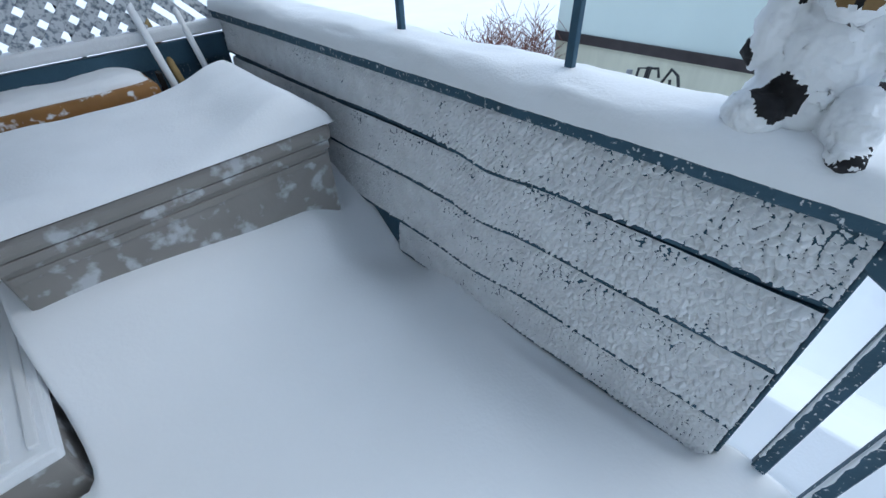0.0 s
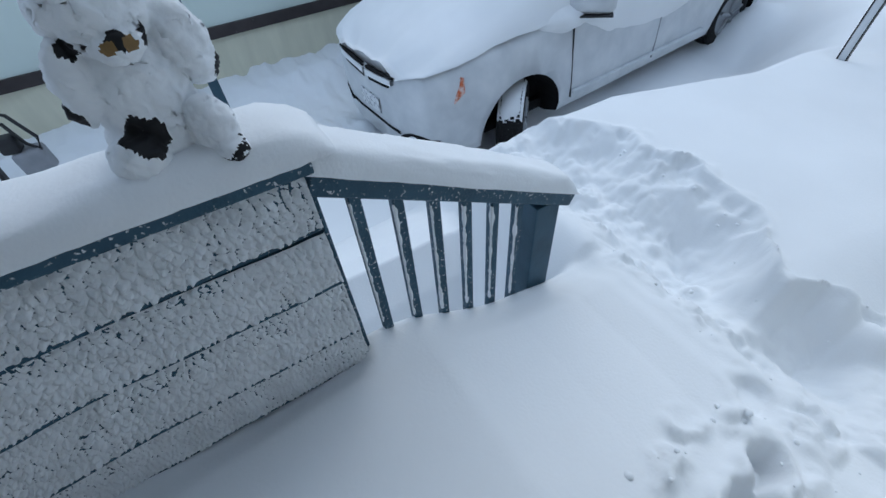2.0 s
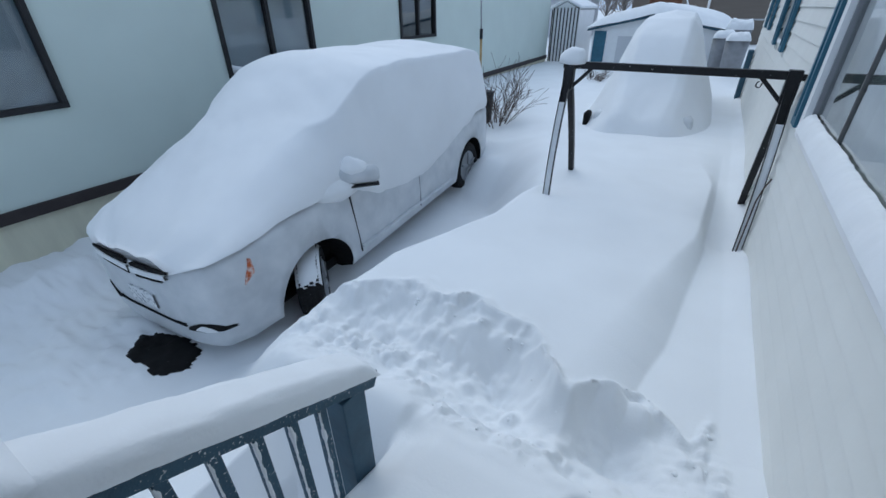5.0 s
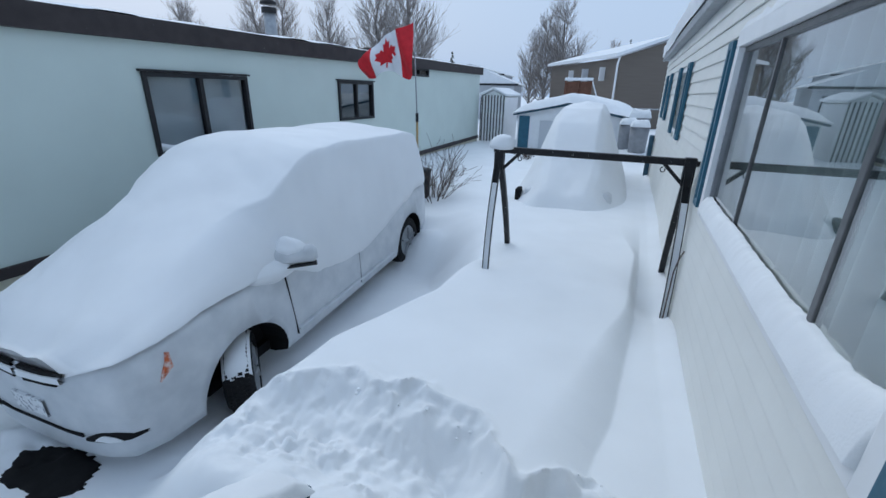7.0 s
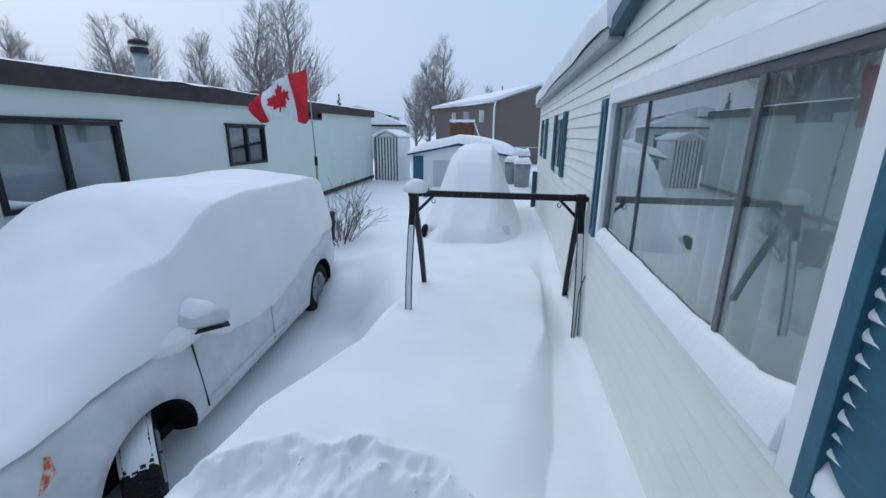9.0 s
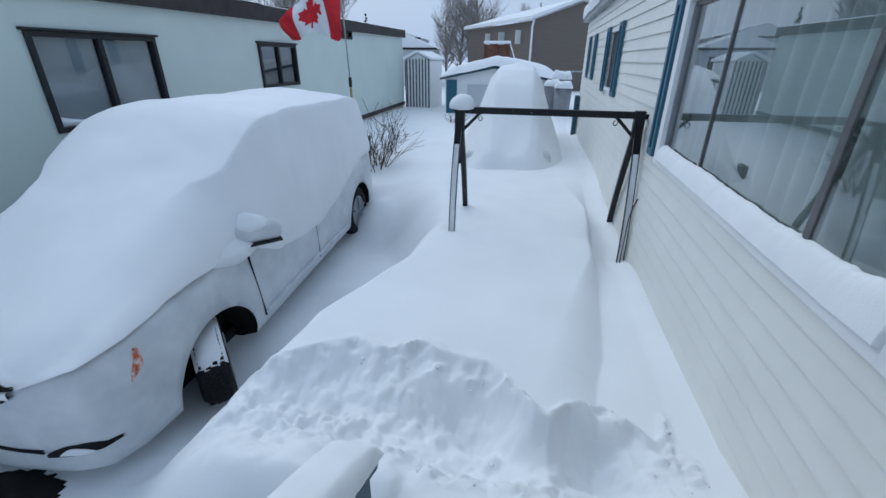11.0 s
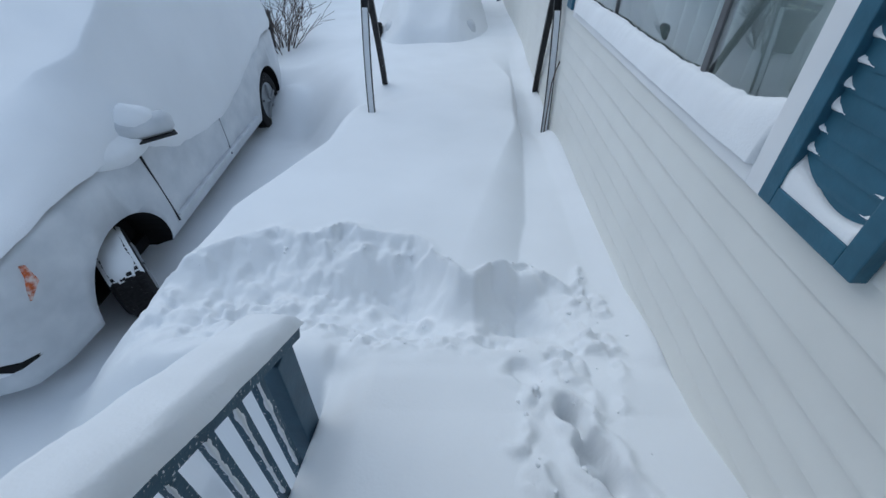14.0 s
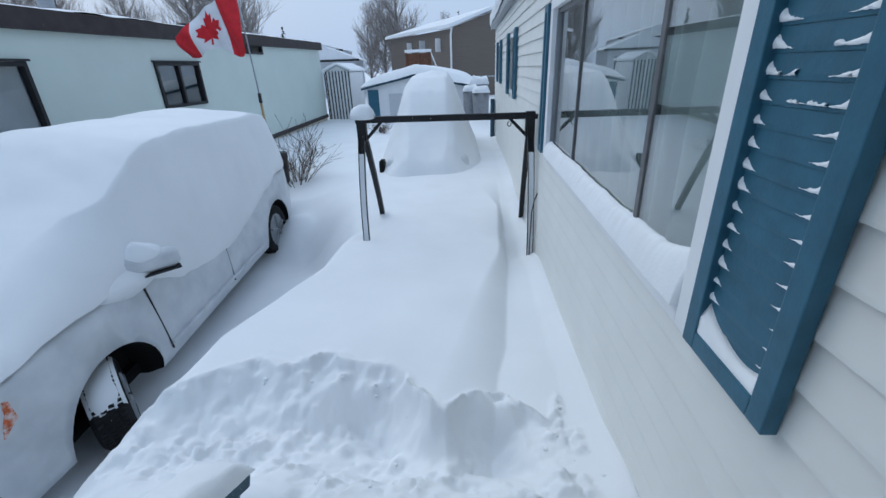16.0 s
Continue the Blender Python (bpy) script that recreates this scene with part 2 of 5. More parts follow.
# ---- ground: one sheet of drifted snow ----
LIP_X = [-1.3, -1.15, -1.0, -0.9, -0.64, -0.26, -0.06, 0.155, 0.30, 0.42, 0.50, 0.60, 0.75, 0.9, 1.1]
LIP_Y = [3.30, 3.44, 3.53, 3.64, 3.70, 3.68, 3.70, 3.65, 3.53, 3.40, 3.36, 3.45, 3.50, 3.45, 3.38]
CLODS = [(0.10, 3.02, 0.22, 0.10), (0.34, 3.00, 0.14, 0.08), (-0.25, 3.10, 0.12, 0.05), (0.64, 2.50, 0.06, 0.09), (0.69, 2.33, 0.06, 0.10), (0.87, 2.86, 0.12, 0.12), (1.02, 2.95, 0.11, 0.22), (1.08, 3.25, 0.09, 0.2), (1.06, 3.55, 0.06, 0.12), (0.98, 2.62, 0.08, 0.12), (0.72, 2.66, 0.05, 0.07)]


def cells(u, v, seed=0, border=False):
    """Distance to the nearest of a jittered grid's points, or from the border between two of them, over arrays."""
    ui, vi = np.floor(u), np.floor(v)
    best, second = np.full(u.shape, 9.0), np.full(u.shape, 9.0)
    for du in (-1, 0, 1):
        for dv in (-1, 0, 1):
            a, b = ui + du, vi + dv
            h1 = np.sin(a * 127.1 + b * 311.7 + seed * 17.3) * 43758.5453
            h2 = np.sin(a * 269.5 + b * 183.3 + seed * 29.1) * 43758.5453
            d = np.hypot(a + 0.1 + 0.8 * (h1 - np.floor(h1)) - u, b + 0.1 + 0.8 * (h2 - np.floor(h2)) - v)
            second = np.minimum(second, np.maximum(best, d))
            best = np.minimum(best, d)
    return second - best if border else best


def snow_height(X, Y):
    low = np.interp(Y, [-60, -3, 0, 3, 7, 8.2, 14, 40], [-0.2, -0.10, -0.11, -0.14, -0.06, 0.45, 0.60, 0.6])
    low = np.where(X < -3.9, np.maximum(low, np.interp(Y, [-40, -2, 3, 14, 40], [-0.1, 0.0, 0.1, 0.62, 0.6])) * sm(-3.9, -4.6, X) + low * (1 - sm(-3.9, -4.6, X)), low)
    bank = np.interp(Y, [2.6, 4, 6, 8, 12, 30], [0.76, 0.78, 0.75, 0.68, 0.62, 0.6])
    # scoured channel along the house: the bank rounds off into it, sharply so by the swing frame
    foot = np.interp(Y, [3.3, 3.8, 4.1, 4.7, 5.6, 6.9, 8.0], [0.72, 0.79, 0.86, 0.91, 0.99, 1.03, 1.05])
    fall = np.interp(Y, [3.4, 4.1, 4.7, 5.4, 6.9, 8.0], [0.34, 0.30, 0.22, 0.09, 0.07, 0.3])
    drop = np.interp(Y, [2.9, 3.4, 4.0, 5.0, 6.0, 7.0, 8.6], [0.02, 0.12, 0.15, 0.15, 0.19, 0.16, 0.0])
    bank = bank - drop * np.clip((X - foot + fall) / fall, 0, 1) ** 1.7 + 0.05 * sm(1.12, 1.30, X) + 0.03 * fnoise(X * 0.9, Y * 0.6, 3)
    crest = np.interp(Y, [2.6, 3.2, 3.5, 4.0, 4.5, 5.1, 6.2, 8.5, 10], [-0.75, -1.0, -1.05, -1.03, -0.84, -0.66, -0.58, -1.2, -2.5])
    wide = np.interp(Y, [3.1, 3.5, 4, 5, 6, 7.5], [1.15, 0.70, 0.42, 0.50, 0.65, 1.1])
    k = sm(crest - wide, crest, X) * sm(2.2, 2.95, Y)
    z = low * (1 - k) + bank * k
    # drift outside the stair rail
    out = np.interp(X, [-1.9, -1.4, -1.0, -0.85, -0.66, -0.40, -0.12], [-0.2, 0.20, 0.44, 0.47, 0.30, -0.22, -0.32]) * sm(1.0, 1.9, Y) + low * (1 - sm(1.0, 1.9, Y))
    z = np.where(X < -0.05, np.maximum(z, np.where(X > -1.7, out, -9) * (1 - sm(2.45, 3.0, Y)) + z * sm(2.45, 3.0, Y)), z)
    # deck and stairs
    deck = np.interp(Y, [-1.2, 0.2, 0.36, 0.56, 0.9, 1.75, 1.95, 2.3, 2.6, 2.95], [1.10, 1.24, 1.21, 1.09, 1.035, 1.01, 1.0, 0.88, 0.80, 0.765])
    deck = deck + 0.09 * sm(0.15, 0.9, X) * (1 - sm(0.36, 0.75, Y)) - 0.20 * sm(1.085, 1.115, X) * (1 - sm(0.62, 0.76, Y)) + 0.018 * fnoise(X * 1.6, Y * 1.6, 9)
    deck = deck - 0.10 * sm(0.10, -0.08, X) * sm(1.75, 2.3, Y) - 0.05 * sm(0.05, -0.05, X) * sm(0.7, 1.6, Y) * (1 - sm(1.7, 1.8, Y))
    deck = deck - 0.06 * sm(0.30, -0.02, X) * sm(0.25, 0.5, Y) * (1 - sm(1.3, 1.75, Y))
    deck = deck - 0.12 * sm(0.26, -0.06, X) * sm(-0.05, 0.28, Y) * (1 - sm(0.50, 0.85, Y))
    on = sm(-0.17, -0.11, X) * (1 - sm(2.75, 3.05, Y))
    z = z * (1 - on) + deck * on
    # shovelled path: an undercut far face, a floor, clods thrown to both sides
    ragged = 0.12 * fnoise(X * 4.5, Y * 4.5, 21, 3) + 0.04 * fnoise(X * 14, Y * 14, 23, 2)
    lip = np.interp(X, LIP_X, LIP_Y) + ragged
    deep = np.interp(X, [-1.35, -1.0, -0.6, -0.2, 0.05, 0.3, 0.5, 0.65, 0.85, 1.0, 1.15], [0.02, 0.16, 0.20, 0.18, 0.24, 0.25, 0.20, 0.17, 0.10, 0.04, 0.0])
    t = np.clip((lip - Y) / 0.30, 0, 1)
    hollow = t**0.78 * sm(2.86, 3.22, Y + 0.6 * ragged)
    z = z - deep * hollow
    z = z - 0.075 * np.exp(-(((X - 0.13) / 0.17) ** 2 + ((Y - 3.43 + 0.25 * (X - 0.13)) / 0.12) ** 2) ** 2)
    near = np.maximum(hollow, sm(0.06, 0.0, np.abs(lip - Y))) * sm(-1.4, -1.1, X) * sm(1.2, 1.0, X)
    z = z + 0.035 * np.exp(-((Y - lip - 0.02) / 0.05) ** 2) * (0.4 + 1.6 * vnoise(X * 7, Y * 3, 77)) * sm(-1.2, -1.0, X) * sm(1.0, 0.8, X)
    z = z + 0.12 * np.exp(-(((X - 0.74) / 0.13) ** 2 + ((Y - 3.45) / 0.075) ** 2) ** 2)
    z = z + near * (0.10 * fnoise(X * 4, Y * 4, 31, 3) + 0.07 * np.abs(fnoise(X * 8, Y * 8, 33, 2)) + 0.035 * np.abs(fnoise(X * 19, Y * 19, 35, 2)) - 0.02)
    # clods: rounded lumps of three sizes where snow was thrown or trodden
    thrown = 0.9 * near * sm(0.36, 0.60, vnoise(X * 3.1, Y * 3.1, 61)) * sm(-0.03, 0.03, lip - Y)
    for cx, cy, rx, ry in CLODS:
        thrown = np.maximum(thrown, np.exp(-(((X - cx) / rx) ** 2 + ((Y - cy) / ry) ** 2) ** 2))
    thrown = thrown * sm(0.25, 0.5, vnoise(X * 8, Y * 8, 67))
    for size, h, seed in ((0.13, 0.035, 2), (0.075, 0.027, 3), (0.042, 0.016, 5)):
        e = cells(X / size + 0.6 * fnoise(X * 9, Y * 9, seed), Y / size + 0.6 * fnoise(X * 9, Y * 9, seed + 1), seed)
        z = z + thrown * h * (np.sqrt(np.clip(1 - (e / 0.55) ** 2, 0, 1)) - 0.25)
    # boot prints with crumbled rims
    for fx, fy, rx, ry, dep in ((0.835, 2.59, 0.050, 0.080, 0.12), (0.885, 2.43, 0.062, 0.105, 0.12), (0.94, 2.31, 0.06, 0.08, 0.08), (0.70, 2.80, 0.08, 0.07, 0.04), (0.62, 3.02, 0.11, 0.09, 0.05)):
        q = np.hypot((X - fx + 0.25 * (Y - fy)) / rx, (Y - fy) / ry) + 0.55 * fnoise(X * 13, Y * 13, 83, 3)
        z = z - dep * (1 - sm(0.55, 1.15, q)) + 0.22 * dep * np.exp(-((q - 1.4) / 0.35) ** 2)
    # trampled snow in front of the van and by the skirting
    rough = sm(-2.3, -3.0, X) * (1 - sm(2.9, 4.6, Y)) * sm(-6, -2, Y)
    z = z + rough * (0.10 * np.abs(fnoise(X * 3, Y * 3, 51, 3)) + 0.06 * fnoise(X * 8, Y * 8, 53, 2))
    # hollows round the frame's feet, the wheels and the house wall
    for fx, fy, r, dep in ((1.17, 5.95, 0.28, 0.10), (-0.5, 6.3, 0.30, 0.08), (-0.48, 5.85, 0.15, 0.04), (-1.85, 6.9, 0.35, 0.12), (-1.92, 3.98, 0.36, 0.13)):
        z = z - dep * np.exp(-(((X - fx) / r) ** 2 + ((Y - fy) / r) ** 2))
    z = z + 0.28 * np.exp(-(((X + 1.98) / 0.22) ** 2 + ((Y - 7.45) / 0.30) ** 2))
    z = z + 0.28 * np.exp(-(((X - 0.9) / 0.8) ** 2 + ((Y - 16.4) / 1.3) ** 2) ** 2)
    far = sm(14, 30, np.hypot(X, Y - 5))
    return z + 0.02 * fnoise(X * 1.1, Y * 1.1, 17) + far * 0.5 * fnoise(X * 0.05, Y * 0.05, 4)


def spread(*runs):
    return np.unique(np.concatenate([np.arange(a, b, s) for a, b, s in runs]).round(4))


gx = spread((-300, -60, 20), (-60, -10, 2.5), (-10, -4.6, 0.25), (-4.6, -1.9, 0.06), (-1.9, -1.3, 0.025), (-1.3, 1.32, 0.0125), (1.32, 1.4, 0.04), (1.4, 6, 0.5), (6, 60, 3), (60, 301, 20))
gy = spread((-300, -60, 20), (-60, -6, 2.5), (-6, -0.9, 0.12), (-0.9, 1.6, 0.05), (1.6, 2.2, 0.025), (2.2, 3.85, 0.0125), (3.85, 4.3, 0.025), (4.3, 8.4, 0.05), (8.4, 20, 0.4), (20, 60, 3), (60, 301, 20))
GX, GY = np.meshgrid(gx, gy)
tagged(sheet("ground", GX, GY, snow_height(GX, GY), M_SNOW), "deep drifted snow with a shovelled footpath", "snow", kind="structure")

# ---- the deck: half wall, stair rail, posts ----
HX = 1.30  # face of the house wall
WX = -0.07  # inner face of the half wall
deck = thing("deck", "wooden entrance deck and steps buried under snow", "deck", kind="structure")
part("platform", box((WX - 0.10, -1.05, 0.70), (HX - 0.01, 1.80, 0.84), 0.01), M_BLUE, deck)
for i, (y, z) in enumerate(((2.05, 0.70), (2.33, 0.52), (2.60, 0.36))):
    part("step", box((WX - 0.06, y - 0.30, z - 0.05), (HX - 0.05, y, z), 0.01), M_BLUE, deck)
# near-black block paints in the dark gap under the rail at the wall corner
part("gap_shade_block", box((WX - 0.04, 1.790, 0.80), (WX + 0.050, 1.900, 0.915), 0.006), M_DARK, deck)

half_wall = thing("deck_half_wall", "blue-grey lap-sided deck half wall plastered with rough snow", "railing")
Y0, Y1 = -0.80, 1.760


def crust_board(z0, z1, bow, seed, parent, y0=Y0, y1=Y1):
    """One lapped board, and on its face a crust of wind-packed snow lumps with the board showing between them."""
    ny, nz = int((y1 - y0) / 0.0029), max(8, int((z1 - z0) / 0.0029))
    Y, T = np.meshgrid(np.linspace(y0, y1, ny), np.linspace(0, 1, nz))
    dip = bow * (2.0 * np.exp(-((Y - 0.95 - 0.12 * (z0 - 1.3)) / 0.13) ** 2) + 0.35 * np.sin(Y * 5 + seed)) * (1 - T) + 0.004 * fnoise(Y * 9, Y * 0 + seed, seed)
    Z = z0 + (z1 - z0) * T - dip
    face = WX + 0.016 * (1 - T)
    board = sheet("siding_board", np.vstack([face[:1] - 0.03, face[::4], face[-1:] - 0.03]), np.vstack([Y[:1], Y[::4], Y[-1:]]), np.vstack([Z[:1], Z[::4], Z[-1:]]), M_BLUE, parent, "", False)
    size = 0.0085 + 0.0075 * sm(-0.2, 1.3, Y) * (1 if z0 > 1.0 else 0.3)
    warp = 0.7 * fnoise(Y * 30, Z * 30, seed + 4)
    U = np.cumsum((y1 - y0) / ny / size[0])[None, :] * 0.74 + warp + 0 * Z
    V = Z / size * 1.12 + 0.30 * U + warp
    e = cells(U, V, seed, True)
    big = fnoise(Y * 9, Z * 14, seed + 7)
    size2 = vnoise(U * 0.9, V * 0.9, seed + 21)
    bump_ = np.sqrt(np.clip(e / 0.75, 0, 1)) * (0.60 + 0.55 * size2) + 0.28 * np.sqrt(np.clip(cells(U * 1.9, V * 1.9, seed + 3, True) / 0.75, 0, 1)) - 0.44 + 0.20 * big + 0.08 * (1 - T)
    amp = 1.55 * size
    edge = np.clip((T - 0.05) / 0.06, -0.3, 1) * np.clip((1 - T) / 0.04, 0, 1)
    X = face + np.clip(amp * bump_, -0.006, 0.03) * edge + 0.0006 * (edge - 0.9)
    Z = Z - 0.35 * np.clip(X - face, 0, 0.03) * edge
    X[:, 0], X[:, -1] = X[:, 0] - 0.02, X[:, -1] - 0.004
    sheet("snow_crust", X, Y, Z, M_CRUST, board, "lumpy crust of wind-packed snow")
    return board


part("wall", box((WX - 0.11, Y0, 0.70), (WX - 0.015, Y1 - 0.004, 1.70), 0.004), M_BLUE, half_wall)
COURSES = [(1.540, 1.703, 0.012), (1.347, 1.520, 0.012), (1.117, 1.328, 0.008), (0.95, 1.099, 0.003)]
for i, (z0, z1, bow) in enumerate(COURSES):
    crust_board(z0, z1, bow, i * 11 + 2, half_wall, Y0 if i < 3 else 0.50)
part("bare_board", box((WX - 0.014, 0.25, 0.95), (WX + 0.004, 0.498, 1.10), 0.003), M_BLUE, half_wall, "dark blue bare board")
part("top_rail", box((WX - 0.16, Y0, 1.705), (WX + 0.035, Y1 + 0.02, 1.742), 0.006), M_BLUEF, half_wall)
part("corner_trim", box((WX - 0.10, Y1 + 0.002, 0.94), (WX - 0.002, Y1 + 0.012, 1.700), 0.003), M_BLUEF, half_wall)
cap_snow("snow_cap", (WX - 0.065, Y0, 1.742), (WX - 0.065, Y1 + 0.075, 1.735), 0.106, 0.072, half_wall, "thick rounded snow cap", 0.006, 3, (0, 1))

stair_rail = thing("stair_railing", "slate blue wooden stair railing with a thick snow cap", "railing")
RA, RB = Vector((WX - 0.045, Y1, 1.668)), Vector((WX - 0.090, 2.675, 1.150))
part("handrail", bar(RA, RB, 0.10, 0.07, 0.006), M_BLUEF, stair_rail)
slope = (RB.z - RA.z) / (RB.y - RA.y)
for i in range(6):
    y = 1.858 + 0.1140 * i
    bx_ = WX - 0.020 - 0.055 * (y - Y1)
    part("baluster", box((bx_ - 0.034, y - 0.016, 0.62), (bx_, y + 0.016, RA.z + slope * (y - RA.y) - 0.03), 0.003, 1), M_BLUEF, stair_rail)
for i in range(6):
    y = 1.858 + 0.1140 * i
    bx_ = WX - 0.020 - 0.055 * (y - Y1)
    n_ = 90
    zz = np.linspace(0.74 + 0.30 * (1 - i / 5), RA.z + slope * (y - RA.y) - 0.06, n_)
    wv = 0.0015 + 0.012 * np.maximum(0, fnoise(zz * 26, zz * 0 + i, 5 + i, 2)) + 0.006 * np.maximum(0, fnoise(zz * 90, zz * 0 + i, 9 + i, 2))
    v = [p for z, w in zip(zz, wv) for p in ((bx_ - 0.006 - 1.2 * w, y - 0.0155, z), (bx_ - 0.003, y - 0.0185, z), (bx_ + 0.003, y - 0.017, z), (bx_ + 0.0025, y - 0.016 + w, z), (bx_ - 0.002, y - 0.014 + w, z))]
    link("snow_strip", v, [(k * 5 + a, k * 5 + a + 1, k * 5 + a + 6, k * 5 + a + 5) for k in range(n_ - 1) for a in range(4)], M_SNOWCAP, stair_rail, "", True)
part("end_post", box((WX - 0.145, 2.505, 0.35), (WX - 0.050, 2.618, 1.17), 0.005), M_BLUE, stair_rail)
cap_snow("snow_cap", (WX - 0.055, Y1 - 0.06, 1.735), (WX - 0.098, 2.675, 1.182), 0.086, 0.078, stair_rail, "smooth rounded snow cap", 0.006, 8, (1, 1))

for y in (-0.43, 0.53, 1.13, 1.68):
    p = thing("porch_post", "slim slate blue square porch post on the snowy rail", "post", Matrix.Translation((WX - (0.075 if y < 1.5 else 0.19), y, 1.74)), "porch posts")
    w = 0.010 if y > -0.2 else 0.035
    part("shaft", box((-w, -w, -0.02 if y < 1.5 else -1.5), (w, w, 1.26), 0.003), M_BLUE, p)
# roof out of view, inferred from the posts; reach set to darken the deck
porch = thing("unseen_porch_roof", "unseen plain white porch roof, sized to shade the deck", "roof", kind="structure")
part("panel", box((WX - 0.35, -2.2, 3.0), (HX - 0.01, 2.30, 3.08), 0.01), M_WHITE, porch)

# back of the deck: low wall and lattice
back = thing("lattice_wall", "dark blue low wall topped by a snow-filled lattice", "lattice panel", Matrix.Translation((0, 0, 0.04)))
BY = -0.80
part("wall", box((WX + 0.01, BY - 0.05, 0.80), (HX - 0.02, BY, 1.50), 0.004), M_BLUEF, back)
part("board", box((WX + 0.01, BY - 0.02, 1.50), (HX - 0.02, BY + 0.02, 1.60), 0.004), M_BLUE, back)
part("bottom_rail", box((WX + 0.01, BY - 0.04, 1.61), (HX - 0.02, BY + 0.03, 1.665), 0.012), M_SNOWCAP, back, "snow-covered lattice rail")
for s in (1, -1):
    for i in range(-5, 15):
        a = WX + 0.02 + i * 0.105
        x0, z0, x1, z1 = (a, 1.66, a + 0.9, 2.56) if s > 0 else (a + 0.9, 1.66, a, 2.56)
        lo, hi = WX + 0.02, HX - 0.03
        t0 = max(0, min(1, ((lo if s > 0 else hi) - x0) / (x1 - x0)))
        t1 = max(0, min(1, ((hi if s > 0 else lo) - x0) / (x1 - x0)))
        if t1 - t0 > 0.03:
            part("lattice_slat", bar((x0 + (x1 - x0) * t0, BY - 0.006 * s, 1.66 + 0.9 * t0), (x0 + (x1 - x0) * t1, BY - 0.006 * s, 1.66 + 0.9 * t1), 0.045, 0.009, 0.002, (0, 1, 0)), M_LATTICE, back)

# storage box
sbox = thing("deck_storage_box", "taupe resin deck storage box, frosted and piled with snow", "storage box")
part("body", box((0.085, -0.28, 0.86), (1.04, 0.335, 1.47), 0.02), M_GREYBOX, sbox)
part("lid", box((0.07, -0.30, 1.465), (1.07, 0.350, 1.525), 0.018), M_GREYBOX, sbox)
part("lid_ridge", box((0.085, 0.335, 1.435), (1.055, 0.345, 1.465), 0.005), M_GREYBOX, sbox)
part("front_band", box((0.10, 0.330, 1.395), (1.03, 0.341, 1.42), 0.004), M_GREYBOX, sbox)
U, V = np.meshgrid(np.linspace(0, 1, 70), np.linspace(0, 1, 48))
dome = np.minimum(1, 9 * np.minimum(np.minimum(U, 1 - U), np.minimum(V, 1 - V))) ** 0.5
sheet("snow_cap", 0.055 + 1.02 * U, -0.31 + 0.67 * V, 1.530 + dome * (0.060 + 0.06 * np.exp(-((U - 0.12) / 0.16) ** 2) - 0.045 * np.exp(-((U - 0.5) / 0.25) ** 2) * V + 0.02 * fnoise(U * 3, V * 2, 4)), M_SNOWCAP, sbox, "smooth deep snow")

bin2 = thing("ribbed_storage_box", "low pale resin box with a frosted ribbed lid against the house", "storage box")
part("body", box((1.112, -0.75, 0.86), (1.285, 0.69, 1.16), 0.01), M_GREYBOX, bin2)
part("lid", box((1.097, -0.77, 1.155), (1.288, 0.71, 1.20), 0.01), M_SNOWCAP, bin2)
for i in range(3):
    part("rib", box((1.120 + 0.055 * i, -0.75, 1.198), (1.142 + 0.055 * i, 0.68, 1.21), 0.004), M_WHITE, bin2)

cushion = thing("padded_bench", "old tan vinyl padded bench, frosted and layered with snow", "bench", Matrix.Translation((0, 0, -0.08)))
part("seat", box((0.33, -0.86, 1.05), (1.25, -0.42, 1.565), 0.05, 4), M_TAN, cushion, smooth=True)
part("backrest", box((0.36, -0.92, 1.56), (1.25, -0.52, 1.635), 0.03, 3), M_TAN, cushion, smooth=True)
part("strap", box((0.325, -0.60, 1.30), (0.345, -0.56, 1.66), 0.004), M_RUBBER, cushion, "black strap")
cap_snow("snow_cap", (0.38, -0.70, 1.63), (1.25, -0.70, 1.63), 0.14, 0.035, cushion, "", 0.01, 4, (1, 0))
cap_snow("snow_ledge", (0.36, -0.47, 1.56), (1.25, -0.47, 1.56), 0.045, 0.03, cushion, "", 0.006, 6, (1, 0))

for name, lab, a, b, r, m, grip in (
    ("snow_shovel", "frosted grey shovel handle leaning on the lattice", (0.26, -0.40, 1.0), (0.30, -0.93, 2.05), 0.017, M_SNOWCAP, True),
    ("broom", "yellow wooden broom handle leaning in the corner", (0.20, -0.44, 1.0), (0.24, -0.93, 1.80), 0.016, M_WOOD, True),
    ("rake", "frosted pale rake handle leaning in the corner", (0.09, -0.44, 1.0), (0.12, -0.93, 2.0), 0.015, M_SNOWCAP, False),
    ("garden_stake", "thin black metal stake leaning on the lattice", (0.52, -0.88, 1.0), (0.53, -0.94, 2.1), 0.009, M_BLACK, False),
):
    o = thing(name, lab, "garden tool")
    link("handle", *tube([a, Vector(a).lerp(Vector(b), 0.5), b], r), m, o, smooth=True)
    if grip:
        c = Vector(b)
        link("grip", *tube([c + Vector((-0.0, 0, -0.02)), c + Vector((-0.06, 0, 0.05)), c + Vector((-0.05, 0, 0.13)), c + Vector((0.05, 0, 0.13)), c + Vector((0.06, 0, 0.05)), c], 0.012), m, o, smooth=True)

# seated animal figure on the rail, one mesh
fig = bmesh.new()


def lump(c, r, s=(1, 1, 1), rot=(0, 0, 0)):
    g = bmesh.ops.create_icosphere(fig, subdivisions=3, radius=1)
    m = Matrix.Translation(c) @ Euler([radians(a) for a in rot]).to_matrix().to_4x4() @ Matrix.Diagonal((*[r * k for k in s], 1))
    bmesh.ops.transform(fig, matrix=m, verts=g["verts"])


